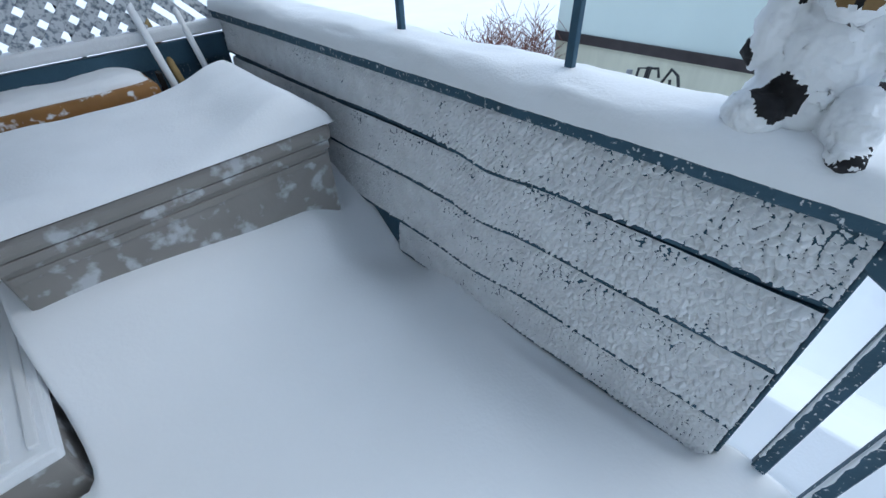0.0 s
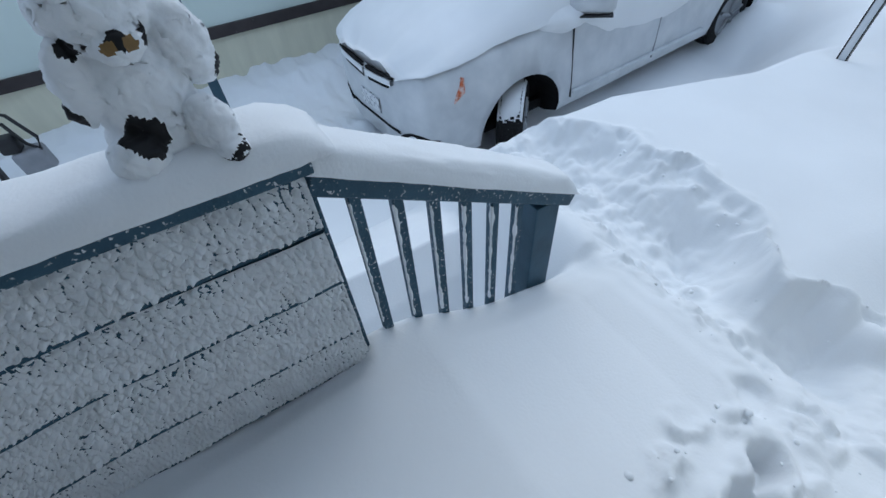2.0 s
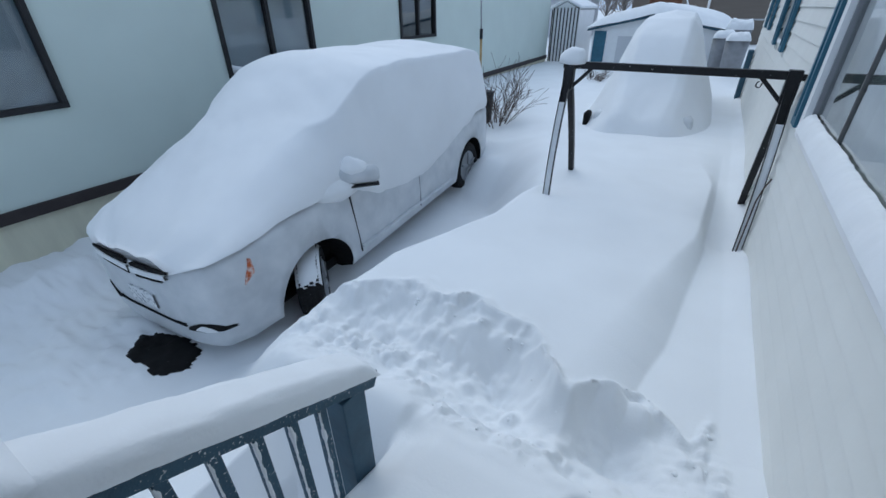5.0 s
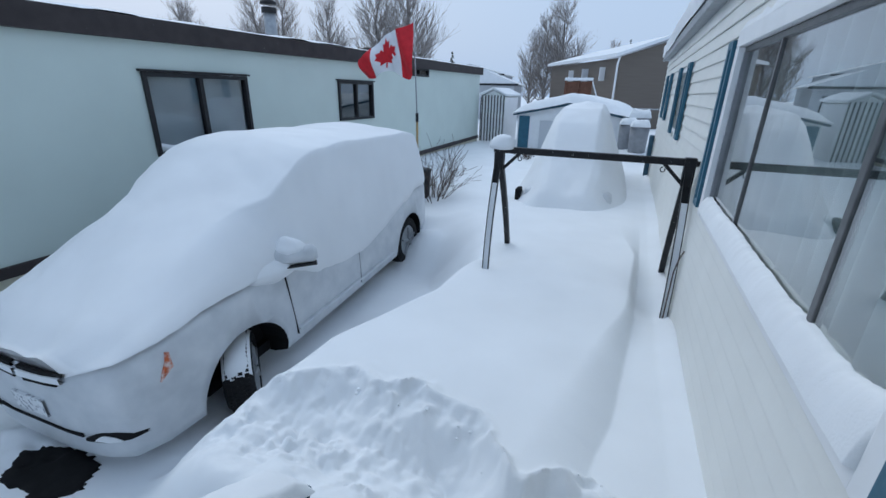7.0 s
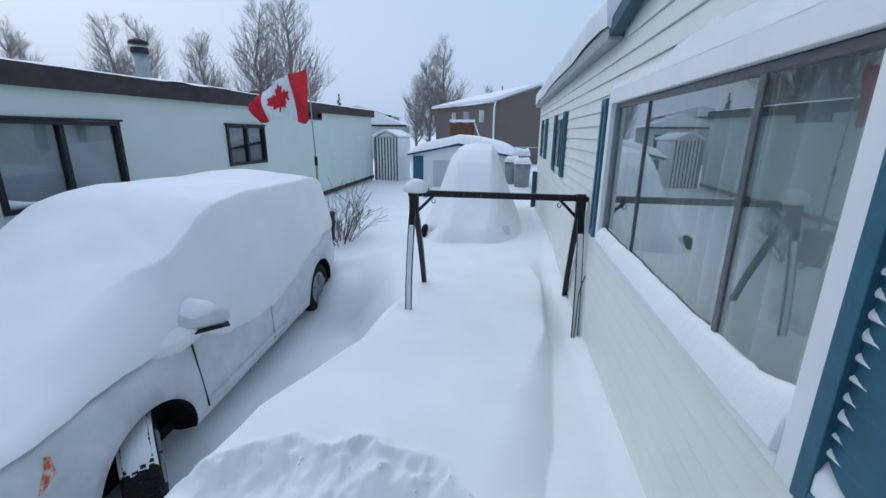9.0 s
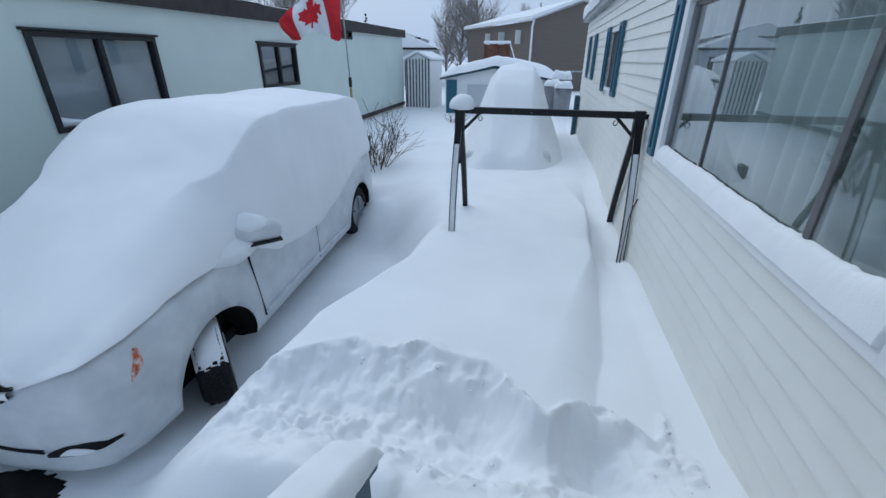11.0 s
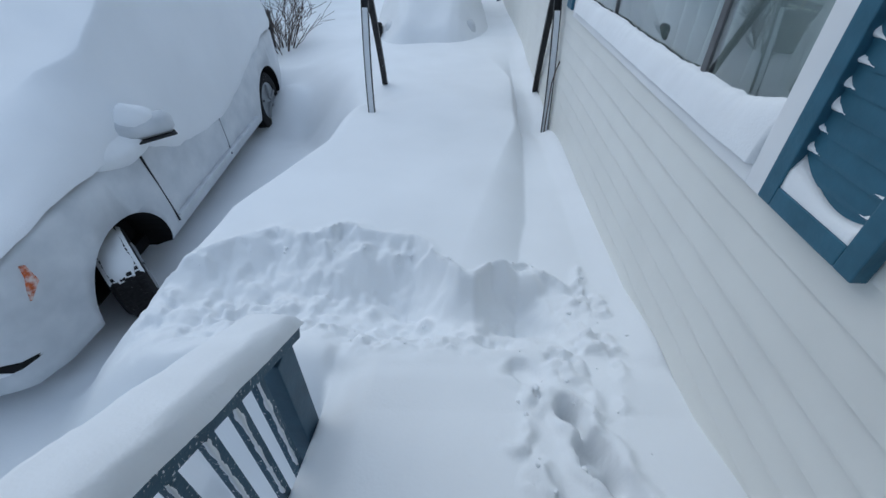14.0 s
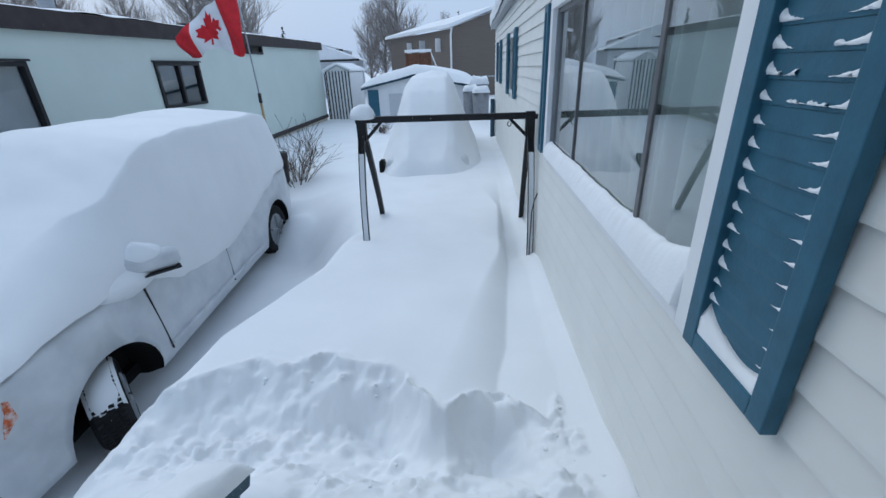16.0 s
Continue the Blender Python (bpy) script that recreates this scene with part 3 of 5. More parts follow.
lump((0, 0, 0.15), 0.10, (0.85, 1.0, 1.5))
lump((-0.01, 0, 0.06), 0.105, (0.9, 1.0, 0.75))
lump((0.015, 0, 0.315), 0.088, (1, 1.08, 0.95))
lump((0.085, 0, 0.262), 0.036, (1.0, 1.2, 0.8))
lump((0.02, 0.115, 0.22), 0.058, (1.0, 0.95, 1.7), (16, 8, 0))
lump((0.03, -0.10, 0.20), 0.042, (0.9, 0.8, 2.0), (-8, 8, 0))
lump((0.085, 0.085, 0.06), 0.055, (1.2, 0.8, 1.2), (0, 35, 18))
lump((0.135, 0.095, 0.018), 0.036, (1.1, 0.85, 0.8), (0, 0, 18))
lump((0.06, -0.075, 0.04), 0.055, (1.0, 1.0, 0.9), (0, 8, -22))
lump((0.0, 0.055, 0.43), 0.03)
lump((0.0, -0.055, 0.43), 0.03)
me = bpy.data.meshes.new("animal_figure")
fig.to_mesh(me)
fig.free()
tmp = new("shape", me)
rm = tmp.modifiers.new("blend", "REMESH")
rm.mode, rm.voxel_size, rm.use_smooth_shade = "VOXEL", 0.006, True
dg = bpy.context.evaluated_depsgraph_get()
me2 = bpy.data.meshes.new_from_object(tmp.evaluated_get(dg))
bpy.data.objects.remove(tmp)
me2.name = "animal_figure"
for v in me2.vertices:
    q = v.co
    v.co = q + v.normal * (0.012 * noise.noise(q * 28) + 0.006 * noise.noise(q * 70) + 0.006)
M_FURB = mat("black_figure_paint", (0.012, 0.012, 0.014), 0.7, scale=30, vary=0.3, other=(0.8, 0.82, 0.84), cover=0.25, edge=0.03, bscale=60)
M_BEAK = mat("brown_figure_paint", (0.22, 0.13, 0.05), 0.6, scale=30, vary=0.2)
me2.materials.clear()
for m in (M_SNOWCAP, M_FURB, M_BEAK):
    me2.materials.append(m)
for p in me2.polygons:
    c, n = p.center, p.normal
    k = noise.noise(c * 22 + Vector((3, 1, 7)))
    p.use_smooth = True
    hip = (c - Vector((0.085, -0.045, 0.085))).length < 0.047 + 0.02 * k
    paw = c.z < 0.006 or ((c - Vector((0.165, 0.105, 0.015))).length < 0.036 and n.x > 0.55 and k > -0.25)
    side = (c - Vector((0.03, -0.142, 0.15))).length < 0.034 or (c - Vector((0.03, 0.175, 0.155))).length < 0.03 or (c - Vector((0.06, -0.075, 0.27))).length < 0.02
    face = min((c - Vector((0.118, y, 0.268))).length for y in (-0.022, 0.016)) < 0.014
    dark = (c - Vector((0.120, -0.003, 0.278))).length < 0.020 or (c - Vector((0.095, 0.048, 0.268))).length < 0.020
    p.material_index = 2 if face else (1 if (hip or paw or side or dark) else 0)
figure = new("animal_figure", me2)
figure.matrix_world = Matrix.Translation((WX - 0.085, 1.565, 1.788)) @ Euler((0, 0, radians(12))).to_matrix().to_4x4() @ Matrix.Scale(0.78, 4)
tagged(figure, "black garden animal figure caked in snow on the rail", "figurine")

# ---- the house beside the drive ----
house = thing("house", "cream vinyl-sided mobile home with teal shutters and a snowy roof", "house")
WIN = (2.90, 5.40, 1.70, 2.75)  # picture window: y0, y1, z0, z1
FARW = [(8.35, 9.25, 1.95, 2.80), (11.3, 12.1, 2.05, 2.80)]
HY0, HY1 = -4.0, 13.6
BARGE = 0.19  # rise of the sloping bargeboard for each metre


def house_boards():
    z, k = 0.313, 0.12
    while z < 4.4:
        runs = [(HY0, HY1 if z < 3.1 else 5.46 - (z + k - 3.27) / BARGE)]
        for y0, y1, z0, z1 in [(WIN[0] - 0.05, WIN[1] + 0.05, WIN[2], WIN[3])] + FARW:
            if z + k > z0 and z < z1:
                runs = [r for a, b in runs for r in ((a, min(b, y0)), (max(a, y1), b)) if r[1] - r[0] > 0.01]
        for a, b in runs:
            bm = bmesh.new()
            prof = [(0.000, 0.0), (-0.016, 0.0), (-0.016, 0.012), (-0.002, k - 0.004), (0.000, k - 0.004)]
            ra = [bm.verts.new((HX + x, a, z + dz)) for x, dz in prof]
            rb = [bm.verts.new((HX + x, b, z + dz)) for x, dz in prof]
            for i in range(5):
                bm.faces.new((ra[i], rb[i], rb[(i + 1) % 5], ra[(i + 1) % 5]))
            bm.faces.new(ra[::-1]), bm.faces.new(rb)
            bmesh.ops.recalc_face_normals(bm, faces=bm.faces[:])
            part("siding_board", bm, M_VINYL, house)
        z += k


for a, b, z0, z1 in ((HY0, WIN[0], 0.1, 3.3), (WIN[0], WIN[1], 0.1, WIN[2]), (WIN[0], WIN[1], WIN[3], 3.3), (WIN[1], FARW[0][0], 0.1, 3.3), (FARW[0][0], FARW[0][1], 0.1, FARW[0][2]), (FARW[0][0], FARW[0][1], FARW[0][3], 3.3), (FARW[0][1], HY1, 0.1, 3.3)):
    part("wall", box((HX + 0.004, a, z0), (HX + 0.12, b, z1)), M_VINYL, house)
link("upper_wall", [(HX + 0.004, HY0, 3.3), (HX + 0.004, 5.4, 3.3), (HX + 0.004, HY0, 5.05), (HX + 0.12, HY0, 3.3), (HX + 0.12, 5.4, 3.3), (HX + 0.12, HY0, 5.05)], [(0, 1, 2), (5, 4, 3), (1, 4, 5, 2), (0, 2, 5, 3), (0, 3, 4, 1)], M_VINYL, house)
part("end_wall", box((HX + 0.1, HY1 - 0.12, 0.1), (HX + 5, HY1, 3.3)), M_VINYL, house)
part("back_wall", box((HX + 4.9, HY0, 0.1), (HX + 5, HY1 - 0.13, 3.3)), M_VINYL, house)
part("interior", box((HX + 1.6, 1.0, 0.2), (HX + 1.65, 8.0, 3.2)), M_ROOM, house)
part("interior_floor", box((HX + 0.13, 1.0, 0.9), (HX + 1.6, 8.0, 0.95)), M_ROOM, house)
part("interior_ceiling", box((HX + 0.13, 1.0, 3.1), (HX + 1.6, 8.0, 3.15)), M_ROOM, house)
house_boards()
# roof: overhanging eave, fascia, snow
part("soffit", box((HX - 0.08, 5.42, 3.215), (HX + 0.02, HY1 + 0.3, 3.235)), M_STEEL, house)
part("fascia", box((HX - 0.115, 5.40, 3.205), (HX - 0.082, HY1 + 0.3, 3.33), 0.012), M_STEEL, house, "grey metal gutter fascia")
part("near_fascia", bar((HX - 0.065, 5.46, 3.27), (HX - 0.065, -1.0, 3.27 + BARGE * 6.46), 0.12, 0.085, 0.004, (1, 0, 0)), M_BLUE, house, "dark blue sloping bargeboard")
bm = bmesh.new()
for y in (5.42, HY1 + 0.3):
    for x, z in ((HX - 0.10, 3.335), (HX + 2.6, 4.08), (HX + 2.6, 3.44), (HX, 3.24)):
        bm.verts.new((x, y, z))
bm.verts.ensure_lookup_table()
for f in ((0, 1, 5, 4), (1, 2, 6, 5), (2, 3, 7, 6), (3, 0, 4, 7), (0, 3, 2, 1), (4, 5, 6, 7)):
    bm.faces.new([bm.verts[i] for i in f])
bmesh.ops.recalc_face_normals(bm, faces=bm.faces[:])
part("roof", bm, M_STEEL, house)
Yr, Tr = np.meshgrid(np.linspace(5.36, HY1 + 0.35, 150), np.linspace(0, 1, 26))
lip = 0.05 * fnoise(Yr * 1.5, Yr * 0, 6) + 0.03
Xr = HX - 0.34 - lip * np.sin(np.minimum(1, Tr * 6) * 3.14) + 2.9 * np.clip(Tr - 0.15, 0, 1) ** 1.2
Zr = 3.17 + 0.22 * np.minimum(1, Tr / 0.15) ** 0.6 + 0.85 * np.clip(Tr - 0.15, 0, 1) + 0.05 * fnoise(Yr * 0.8, Tr * 5, 8)
Xr, Zr = Xr + 0.205, Zr + 0.135
sheet("roof_snow", Xr, Yr, Zr, M_SNOWCAP, house, "overhanging roof snow")
link("roof_snow_end", [*zip(Xr[:, 0], Yr[:, 0] + 0.002, Zr[:, 0]), (HX + 2.4, 5.362, 3.44), (HX - 0.08, 5.362, 3.26)], [tuple(range(len(Xr) + 2))], M_SNOWCAP, house, "cut end of the roof snow")
part("eave_end", box((HX - 0.117, 5.375, 3.20), (HX - 0.02, 5.398, 3.33), 0.003), M_STEEL, house)

# picture window
y0, y1, z0, z1 = WIN
win = part("window", box((HX - 0.035, y0 - 0.10, z1), (HX + 0.06, y1 + 0.10, z1 + 0.10), 0.004), M_WHITE, house, "large sliding picture window in a white frame")
part("frame_jamb", box((HX - 0.035, y0 - 0.10, z0 - 0.09), (HX + 0.06, y0, z1 - 0.002), 0.004), M_WHITE, win)
part("frame_jamb", box((HX - 0.035, y1, z0 - 0.09), (HX + 0.06, y1 + 0.10, z1 - 0.002), 0.004), M_WHITE, win)
part("sill", box((HX - 0.034, y0, z0 - 0.09), (HX + 0.06, y1, z0), 0.004), M_WHITE, win)
part("track", box((HX + 0.005, y0, z1 - 0.035), (HX + 0.055, y1, z1 - 0.002), 0.003), M_ALU, win)
part("track", box((HX + 0.005, y0, z0 + 0.002), (HX + 0.055, y1, z0 + 0.03), 0.003), M_ALU, win)
part("mullion", box((HX + 0.006, 3.41, z0 + 0.03), (HX + 0.036, 3.45, z1 - 0.03), 0.004), M_ALU, win)
part("mullion", box((HX + 0.012, 4.625, z0 + 0.03), (HX + 0.034, 4.645, z1 - 0.03), 0.003), M_ALU, win)
part("edge_strip", box((HX - 0.002, y1 - 0.025, z0 + 0.03), (HX + 0.04, y1 - 0.001, z1 - 0.03), 0.003), M_PLASTIC, win)
for a, b, dx in ((y0, 3.41, 0.012), (3.46, 4.62, 0.022), (4.65, y1 - 0.02, 0.022)):
    g = part("pane", box((HX + dx, a, z0 + 0.028), (HX + dx + 0.004, b, z1 - 0.034)), M_GLASS, win, "reflecting glass pane")
    g.visible_shadow = False
Yc, Zc = np.meshgrid(np.linspace(y0 - 0.1, y1 + 0.1, 320), np.linspace(z0 - 0.15, z1 + 0.1, 8))
Xc = HX + 0.14 + 0.03 * np.sin(Yc * 34 + 2.2 * np.sin(Yc * 5)) + 0.02 * fnoise(Yc * 9, Zc * 2, 4)
sheet("curtain", Xc, Yc, Zc, M_CURTAIN, win, "pale drawn curtain")
Ys, Ts = np.meshgrid(np.linspace(y0, y1 + 0.01, 300), np.linspace(0, 1, 14))
top = 0.035 + 0.030 * (1 - sm(y0, y0 + 0.9, Ys)) + 0.05 * (1 - sm(y0, y0 + 0.25, Ys)) + 0.010 * fnoise(Ys * 5, Ys * 0, 3) + 0.006 * fnoise(Ys * 30, Ys * 0, 5)
Xs = HX - 0.054 + 0.068 * Ts + 0.002 * fnoise(Ys * 8, Ts * 3, 7)
Xs[:, 0] = np.maximum(Xs[:, 0], HX - 0.033)
sheet("sill_snow", Xs, Ys, z0 - 0.045 + np.sin(np.minimum(1, Ts * 1.3 + 0.02) * 1.57) ** 0.7 * (top + 0.061) + 0.02 * Ts, M_SNOWCAP, win, "wedge of snow on the sill")


Yh, Th = np.meshgrid(np.linspace(y0 - 0.06, y1 + 0.06, 260), np.linspace(0, 1, 10))
rise = 0.05 + 0.09 * vnoise(Yh * 1.3, Yh * 0, 15) + 0.025 * fnoise(Yh * 11, Yh * 0, 17)
sheet("header_snow", HX - 0.036 + 0.022 * Th + 0.003 * fnoise(Yh * 14, Th * 3, 19), Yh, z1 + 0.098 + rise * Th, M_SNOWCAP, win, "band of wind-packed snow on the window header")


def shutter(y, w, z0, z1, label):
    s = thing("shutter", label, "shutter", group="window shutters")
    t = 0.055
    x0, x1 = HX - 0.055, HX - 0.018
    for a, b in ((y - w / 2, y - w / 2 + t), (y + w / 2 - t, y + w / 2)):
        part("stile", box((x0, a, z0), (x1, b, z1), 0.004), M_TEAL, s)
    for a, b in ((z0, z0 + t), (z1 - t, z1)):
        part("rail", box((x0, y - w / 2 + t, a), (x1, y + w / 2 - t, b), 0.004), M_TEAL, s)
    n = int((z1 - z0 - 2 * t) / 0.050)
    for i in range(n):
        z = z0 + t + 0.050 * i
        bm = bmesh.new()
        q = [(x1 - 0.014, z), (x1 - 0.0145, z + 0.012), (x1 - 0.0118, z + 0.0495), (x1 - 0.004, z + 0.036)]
        va = [bm.verts.new((x, y - w / 2 + t, zz)) for x, zz in q]
        vb = [bm.verts.new((x, y + w / 2 - t, zz)) for x, zz in q]
        for k in range(4):
            bm.faces.new((va[k], vb[k], vb[(k + 1) % 4], va[(k + 1) % 4]))
        bm.faces.new(va[::-1]), bm.faces.new(vb)
        bmesh.ops.recalc_face_normals(bm, faces=bm.faces[:])
        part("louvre", bm, M_TEAL, s)
    return s


near = shutter(2.625, 0.36, 1.625, 2.86, "teal louvred shutter with snow caught on its slats")
rs = random.Random(4)
def feather(yy, z, side, run, tall, seed):
    """A feathered wedge of snow on a slat, tall at the stile and running out along the slat."""
    S, T = np.meshgrid(np.linspace(0, 1, 26), np.linspace(0, 1, 6))
    h = tall * (1 - S) ** 1.7 + 0.006 * (1 - S) * (0.6 + fnoise(S * run * 160, S * 0, seed, 2)) + 0.006 * np.maximum(0, fnoise(S * run * 90, S * 0 + 3, seed, 2)) * (1 - S)
    deep = (0.0015 + 0.007 * (1 - S) ** 1.5) * np.sin(np.pi * np.clip(T * 0.9 + 0.1, 0, 1)) ** 0.7
    base = HX - 0.0325 + 0.0055 * T * h / 0.05
    sheet("snow_patch", base - deep, yy + side * run * S, z + 0.008 + h * T + 0.002 * fnoise(S * run * 120, T, seed + 1), M_SNOWCAP, near)


for i in range(22):
    z = 1.625 + 0.055 + 0.050 * i
    high = i / 22
    feather(2.625 + 0.126, z, -1, rs.uniform(0.025, 0.045) + 0.10 * max(0, high - 0.45), rs.uniform(0.014, 0.027), i)
    feather(2.625 - 0.126, z, 1, rs.uniform(0.02, 0.04) + 0.09 * high, rs.uniform(0.008, 0.016) + 0.014 * min(1, 2 * high), i + 40)
    if i > 11:
        for _ in range(rs.randint(1, 4)):
            y = rs.uniform(2.53, 2.72)
            feather(y, z, rs.choice((-1, 1)), rs.uniform(0.015, 0.05), rs.uniform(0.003, 0.009), i + 80)
v = []
for i in range(25):
    t = i / 24
    y, hgt = 2.50 + 0.25 * t, 0.016 + 0.075 * (t**2.2) + 0.035 * (1 - t) ** 4
    v += [(HX - 0.050, y, 1.681), (HX - 0.050, y, 1.681 + hgt * 0.55), (HX - 0.030, y, 1.683 + hgt), (HX - 0.021, y, 1.681)]
link("snow_ledge", v, [(i * 4 + a, i * 4 + b, i * 4 + 4 + b, i * 4 + 4 + a) for i in range(24) for a, b in ((0, 1), (1, 2), (2, 3))] + [(0, 3, 2, 1), (96, 97, 98, 99)], M_SNOWCAP, near, "curved wedge of snow", True)
shutter(5.60, 0.17, 1.65, 2.80, "narrow teal louvred shutter beside the picture window")
for y0, y1, z0, z1 in FARW:
    w = part("window", box((HX - 0.02, y0, z0), (HX + 0.0, y1, z0 + 0.05), 0.003), M_WHITE, house, "small sash window")
    part("frame", box((HX - 0.02, y0, z1 - 0.05), (HX + 0.0, y1, z1), 0.003), M_WHITE, w)
    part("pane", box((HX + 0.02, y0, z0 + 0.05), (HX + 0.024, y1, z1 - 0.05)), M_FRAME, w)
    for yy in (y0 - 0.14, y1 + 0.14):
        shutter(yy, 0.26, z0 - 0.03, z1 + 0.03, "narrow teal louvred shutter by a small window")

# ---- the neighbouring home ----
NX = -4.97
nb = thing("neighbour_house", "mint green mobile home with brown trim and cream skirting", "house")
TILT_N = 0.010


def nb_z(y, z):
    return z + TILT_N * (y - 5)


def slab(name, y0, y1, za, zb, x0, x1, m, parent, label=""):
    bm = box((x0, y0, 0), (x1, y1, 1))
    for v in bm.verts:
        v.co.z = nb_z(v.co.y, za if v.co.z < 0.5 else zb)
    return part(name, bm, m, parent, label)


N0, N1 = -1.95, 18.7
NW = [(2.00, 3.69, 1.56, 2.62), (5.57, 7.20, 1.57, 2.61), (9.55, 10.88, 1.79, 2.58), (12.75, 13.95, 2.77, 3.0)]
cuts = [N0] + [v for w in NW for v in w[:2]] + [N1]
for i in range(0, len(cuts), 2):
    slab("wall", cuts[i], cuts[i + 1], 0.66, 3.0, NX - 0.1, NX, M_MINT, nb)
for y0, y1, z0, z1 in NW:
    slab("wall", y0, y1, 0.66, z0, NX - 0.1, NX, M_MINT, nb)
    slab("wall", y0, y1, z1, 3.0, NX - 0.1, NX, M_MINT, nb)
slab("end_wall", N1 - 0.1, N1, 0.66, 3.0, NX - 4.2, NX - 0.1, M_MINT, nb)
slab("end_wall", N0, N0 + 0.1, 0.66, 3.0, NX - 4.2, NX - 0.1, M_MINT, nb)
slab("skirting", N0, N1, -0.3, 0.60, NX - 0.12, NX - 0.02, M_SKIRT, nb, "cream ribbed skirting")
slab("base_trim", N0, N1 + 0.03, 0.58, 0.70, NX - 0.1, NX + 0.03, M_BROWN, nb)
slab("fascia", N0 - 0.05, N1 + 0.1, 2.97, 3.22, NX - 0.1, NX + 0.10, M_BROWN, nb, "dark brown metal fascia flecked with snow")
slab("roof", N0 - 0.05, N1 + 0.1, 3.10, 3.21, NX - 4.3, NX - 0.1, M_BROWN, nb)
Yn, Tn = np.meshgrid(np.linspace(N0, N1 + 0.08, 260), np.linspace(0, 1, 20))
sheet("roof_snow", NX + 0.09 - 4.3 * Tn, Yn, 3.215 + TILT_N * (Yn - 5) + 0.25 * np.sin(Tn * 3.1) ** 0.8 * (0.4 + 0.6 * Tn) + np.maximum(0, 0.05 * fnoise(Yn * 1.3, Tn * 4, 2)) + 0.025 * np.minimum(1, Tn * 40), M_SNOWCAP, nb, "snow on the flat roof")
for i, (y0, y1, z0, z1) in enumerate(NW):
    dz = TILT_N * ((y0 + y1) / 2 - 5)
    z0, z1 = z0 + dz, z1 + dz
    t = 0.055
    w = part("window", box((NX - 0.05, y0, z1 - t), (NX + 0.04, y1, z1), 0.004), M_FRAME, nb, "dark-framed sliding window")
    part("frame", box((NX - 0.05, y0, z0), (NX + 0.04, y1, z0 + t), 0.004), M_FRAME, w)
    part("frame", box((NX - 0.05, y0, z0 + t), (NX + 0.04, y0 + t, z1 - t), 0.004), M_FRAME, w)
    part("frame", box((NX - 0.05, y1 - t, z0 + t), (NX + 0.04, y1, z1 - t), 0.004), M_FRAME, w)
    ym = (y0 + y1) / 2
    part("mullion", box((NX - 0.05, ym - 0.03, z0 + t), (NX + 0.03, ym + 0.03, z1 - t), 0.004), M_FRAME, w)
    part("drip_cap", box((NX, y0 - 0.04, z1 + 0.002), (NX + 0.06, y1 + 0.04, z1 + 0.03), 0.004), M_FRAME, w)
    for a, b in ((y0 + t, ym - 0.03), (ym + 0.03, y1 - t)):
        g = part("pane", box((NX - 0.02, a, z0 + t), (NX - 0.015, b, z1 - t)), M_GLASS, w)
        g.visible_shadow = False
    part("blind", box((NX - 0.094, y0 + 0.003, z0 + 0.003), (NX - 0.080, y1 - 0.003, z1 - 0.003)), M_NCURTAIN if i < 2 else M_FRAME, w, "frosted grey blind" if i < 2 else "")
    if i == 1:
        Yq, Tq = np.meshgrid(np.linspace(y0 + t, ym - 0.03, 40), np.linspace(0, 1, 8))
        sheet("frost", NX - 0.012 + 0.02 * np.sin(Tq * 3.14), Yq, z0 + t + Tq * (0.05 + 0.12 * np.abs((Yq - y0 - 0.45) / 0.5) ** 2), M_SNOWCAP, w, "snow in the window corner")
flue = thing("roof_flue", "galvanised flue pipe with a black rain cap on the roof", "chimney", Matrix.Translation((NX - 1.5, 9.45, 3.25)))
link("pipe", *tube([(0, 0, -0.05), (0, 0, 0.72)], 0.12, 16), M_STEEL, flue, smooth=True)
link("collar", *tube([(0, 0, 0.66), (0, 0, 0.76)], 0.15, 16), M_FRAME, flue, smooth=True)
link("cap", *tube([(0, 0, 0.82), (0, 0, 0.87), (0, 0, 0.92)], 0.2, 16, [0.17, 0.16, 0.05]), M_FRAME, flue, smooth=True)
vent = thing("roof_vent", "small dark roof vent half buried in snow", "vent", Matrix.Translation((NX - 0.8, 12.0, 3.3)))
link("cap", *tube([(0, 0, 0), (0, 0, 0.12), (0, 0, 0.18)], 0.15, 12, [0.1, 0.22, 0.1]), M_FRAME, vent, smooth=True)

# ---- swing frame without its seat ----
def swept(points, w, d, side=(1, 0, 0)):
    """A bent flat bar of width w along side and depth d, through points."""
    pts, side, verts, faces = [Vector(p) for p in points], Vector(side), [], []
    for i, p in enumerate(pts):
        ax = (pts[min(i + 1, len(pts) - 1)] - pts[max(i - 1, 0)]).normalized()
        out = ax.cross(side).normalized()
        verts += [p + side * (a * w / 2) + out * (b * d / 2) for a, b in ((-1, -1), (1, -1), (1, 1), (-1, 1))]
    n = len(pts)
    for i in range(n - 1):
        faces += [(i * 4 + k, i * 4 + (k + 1) % 4, i * 4 + 4 + (k + 1) % 4, i * 4 + 4 + k) for k in range(4)]
    return verts, faces + [(3, 2, 1, 0), (n * 4 - 4, n * 4 - 3, n * 4 - 2, n * 4 - 1)]


def bowed(a, b, bow, n=12):
    """Points from a to b along a shallow arc that swells by the vector bow."""
    a, b, bow = Vector(a), Vector(b), Vector(bow)
    return [a.lerp(b, i / n) + bow * (4 * (i / n) * (1 - i / n)) for i in range(n + 1)]


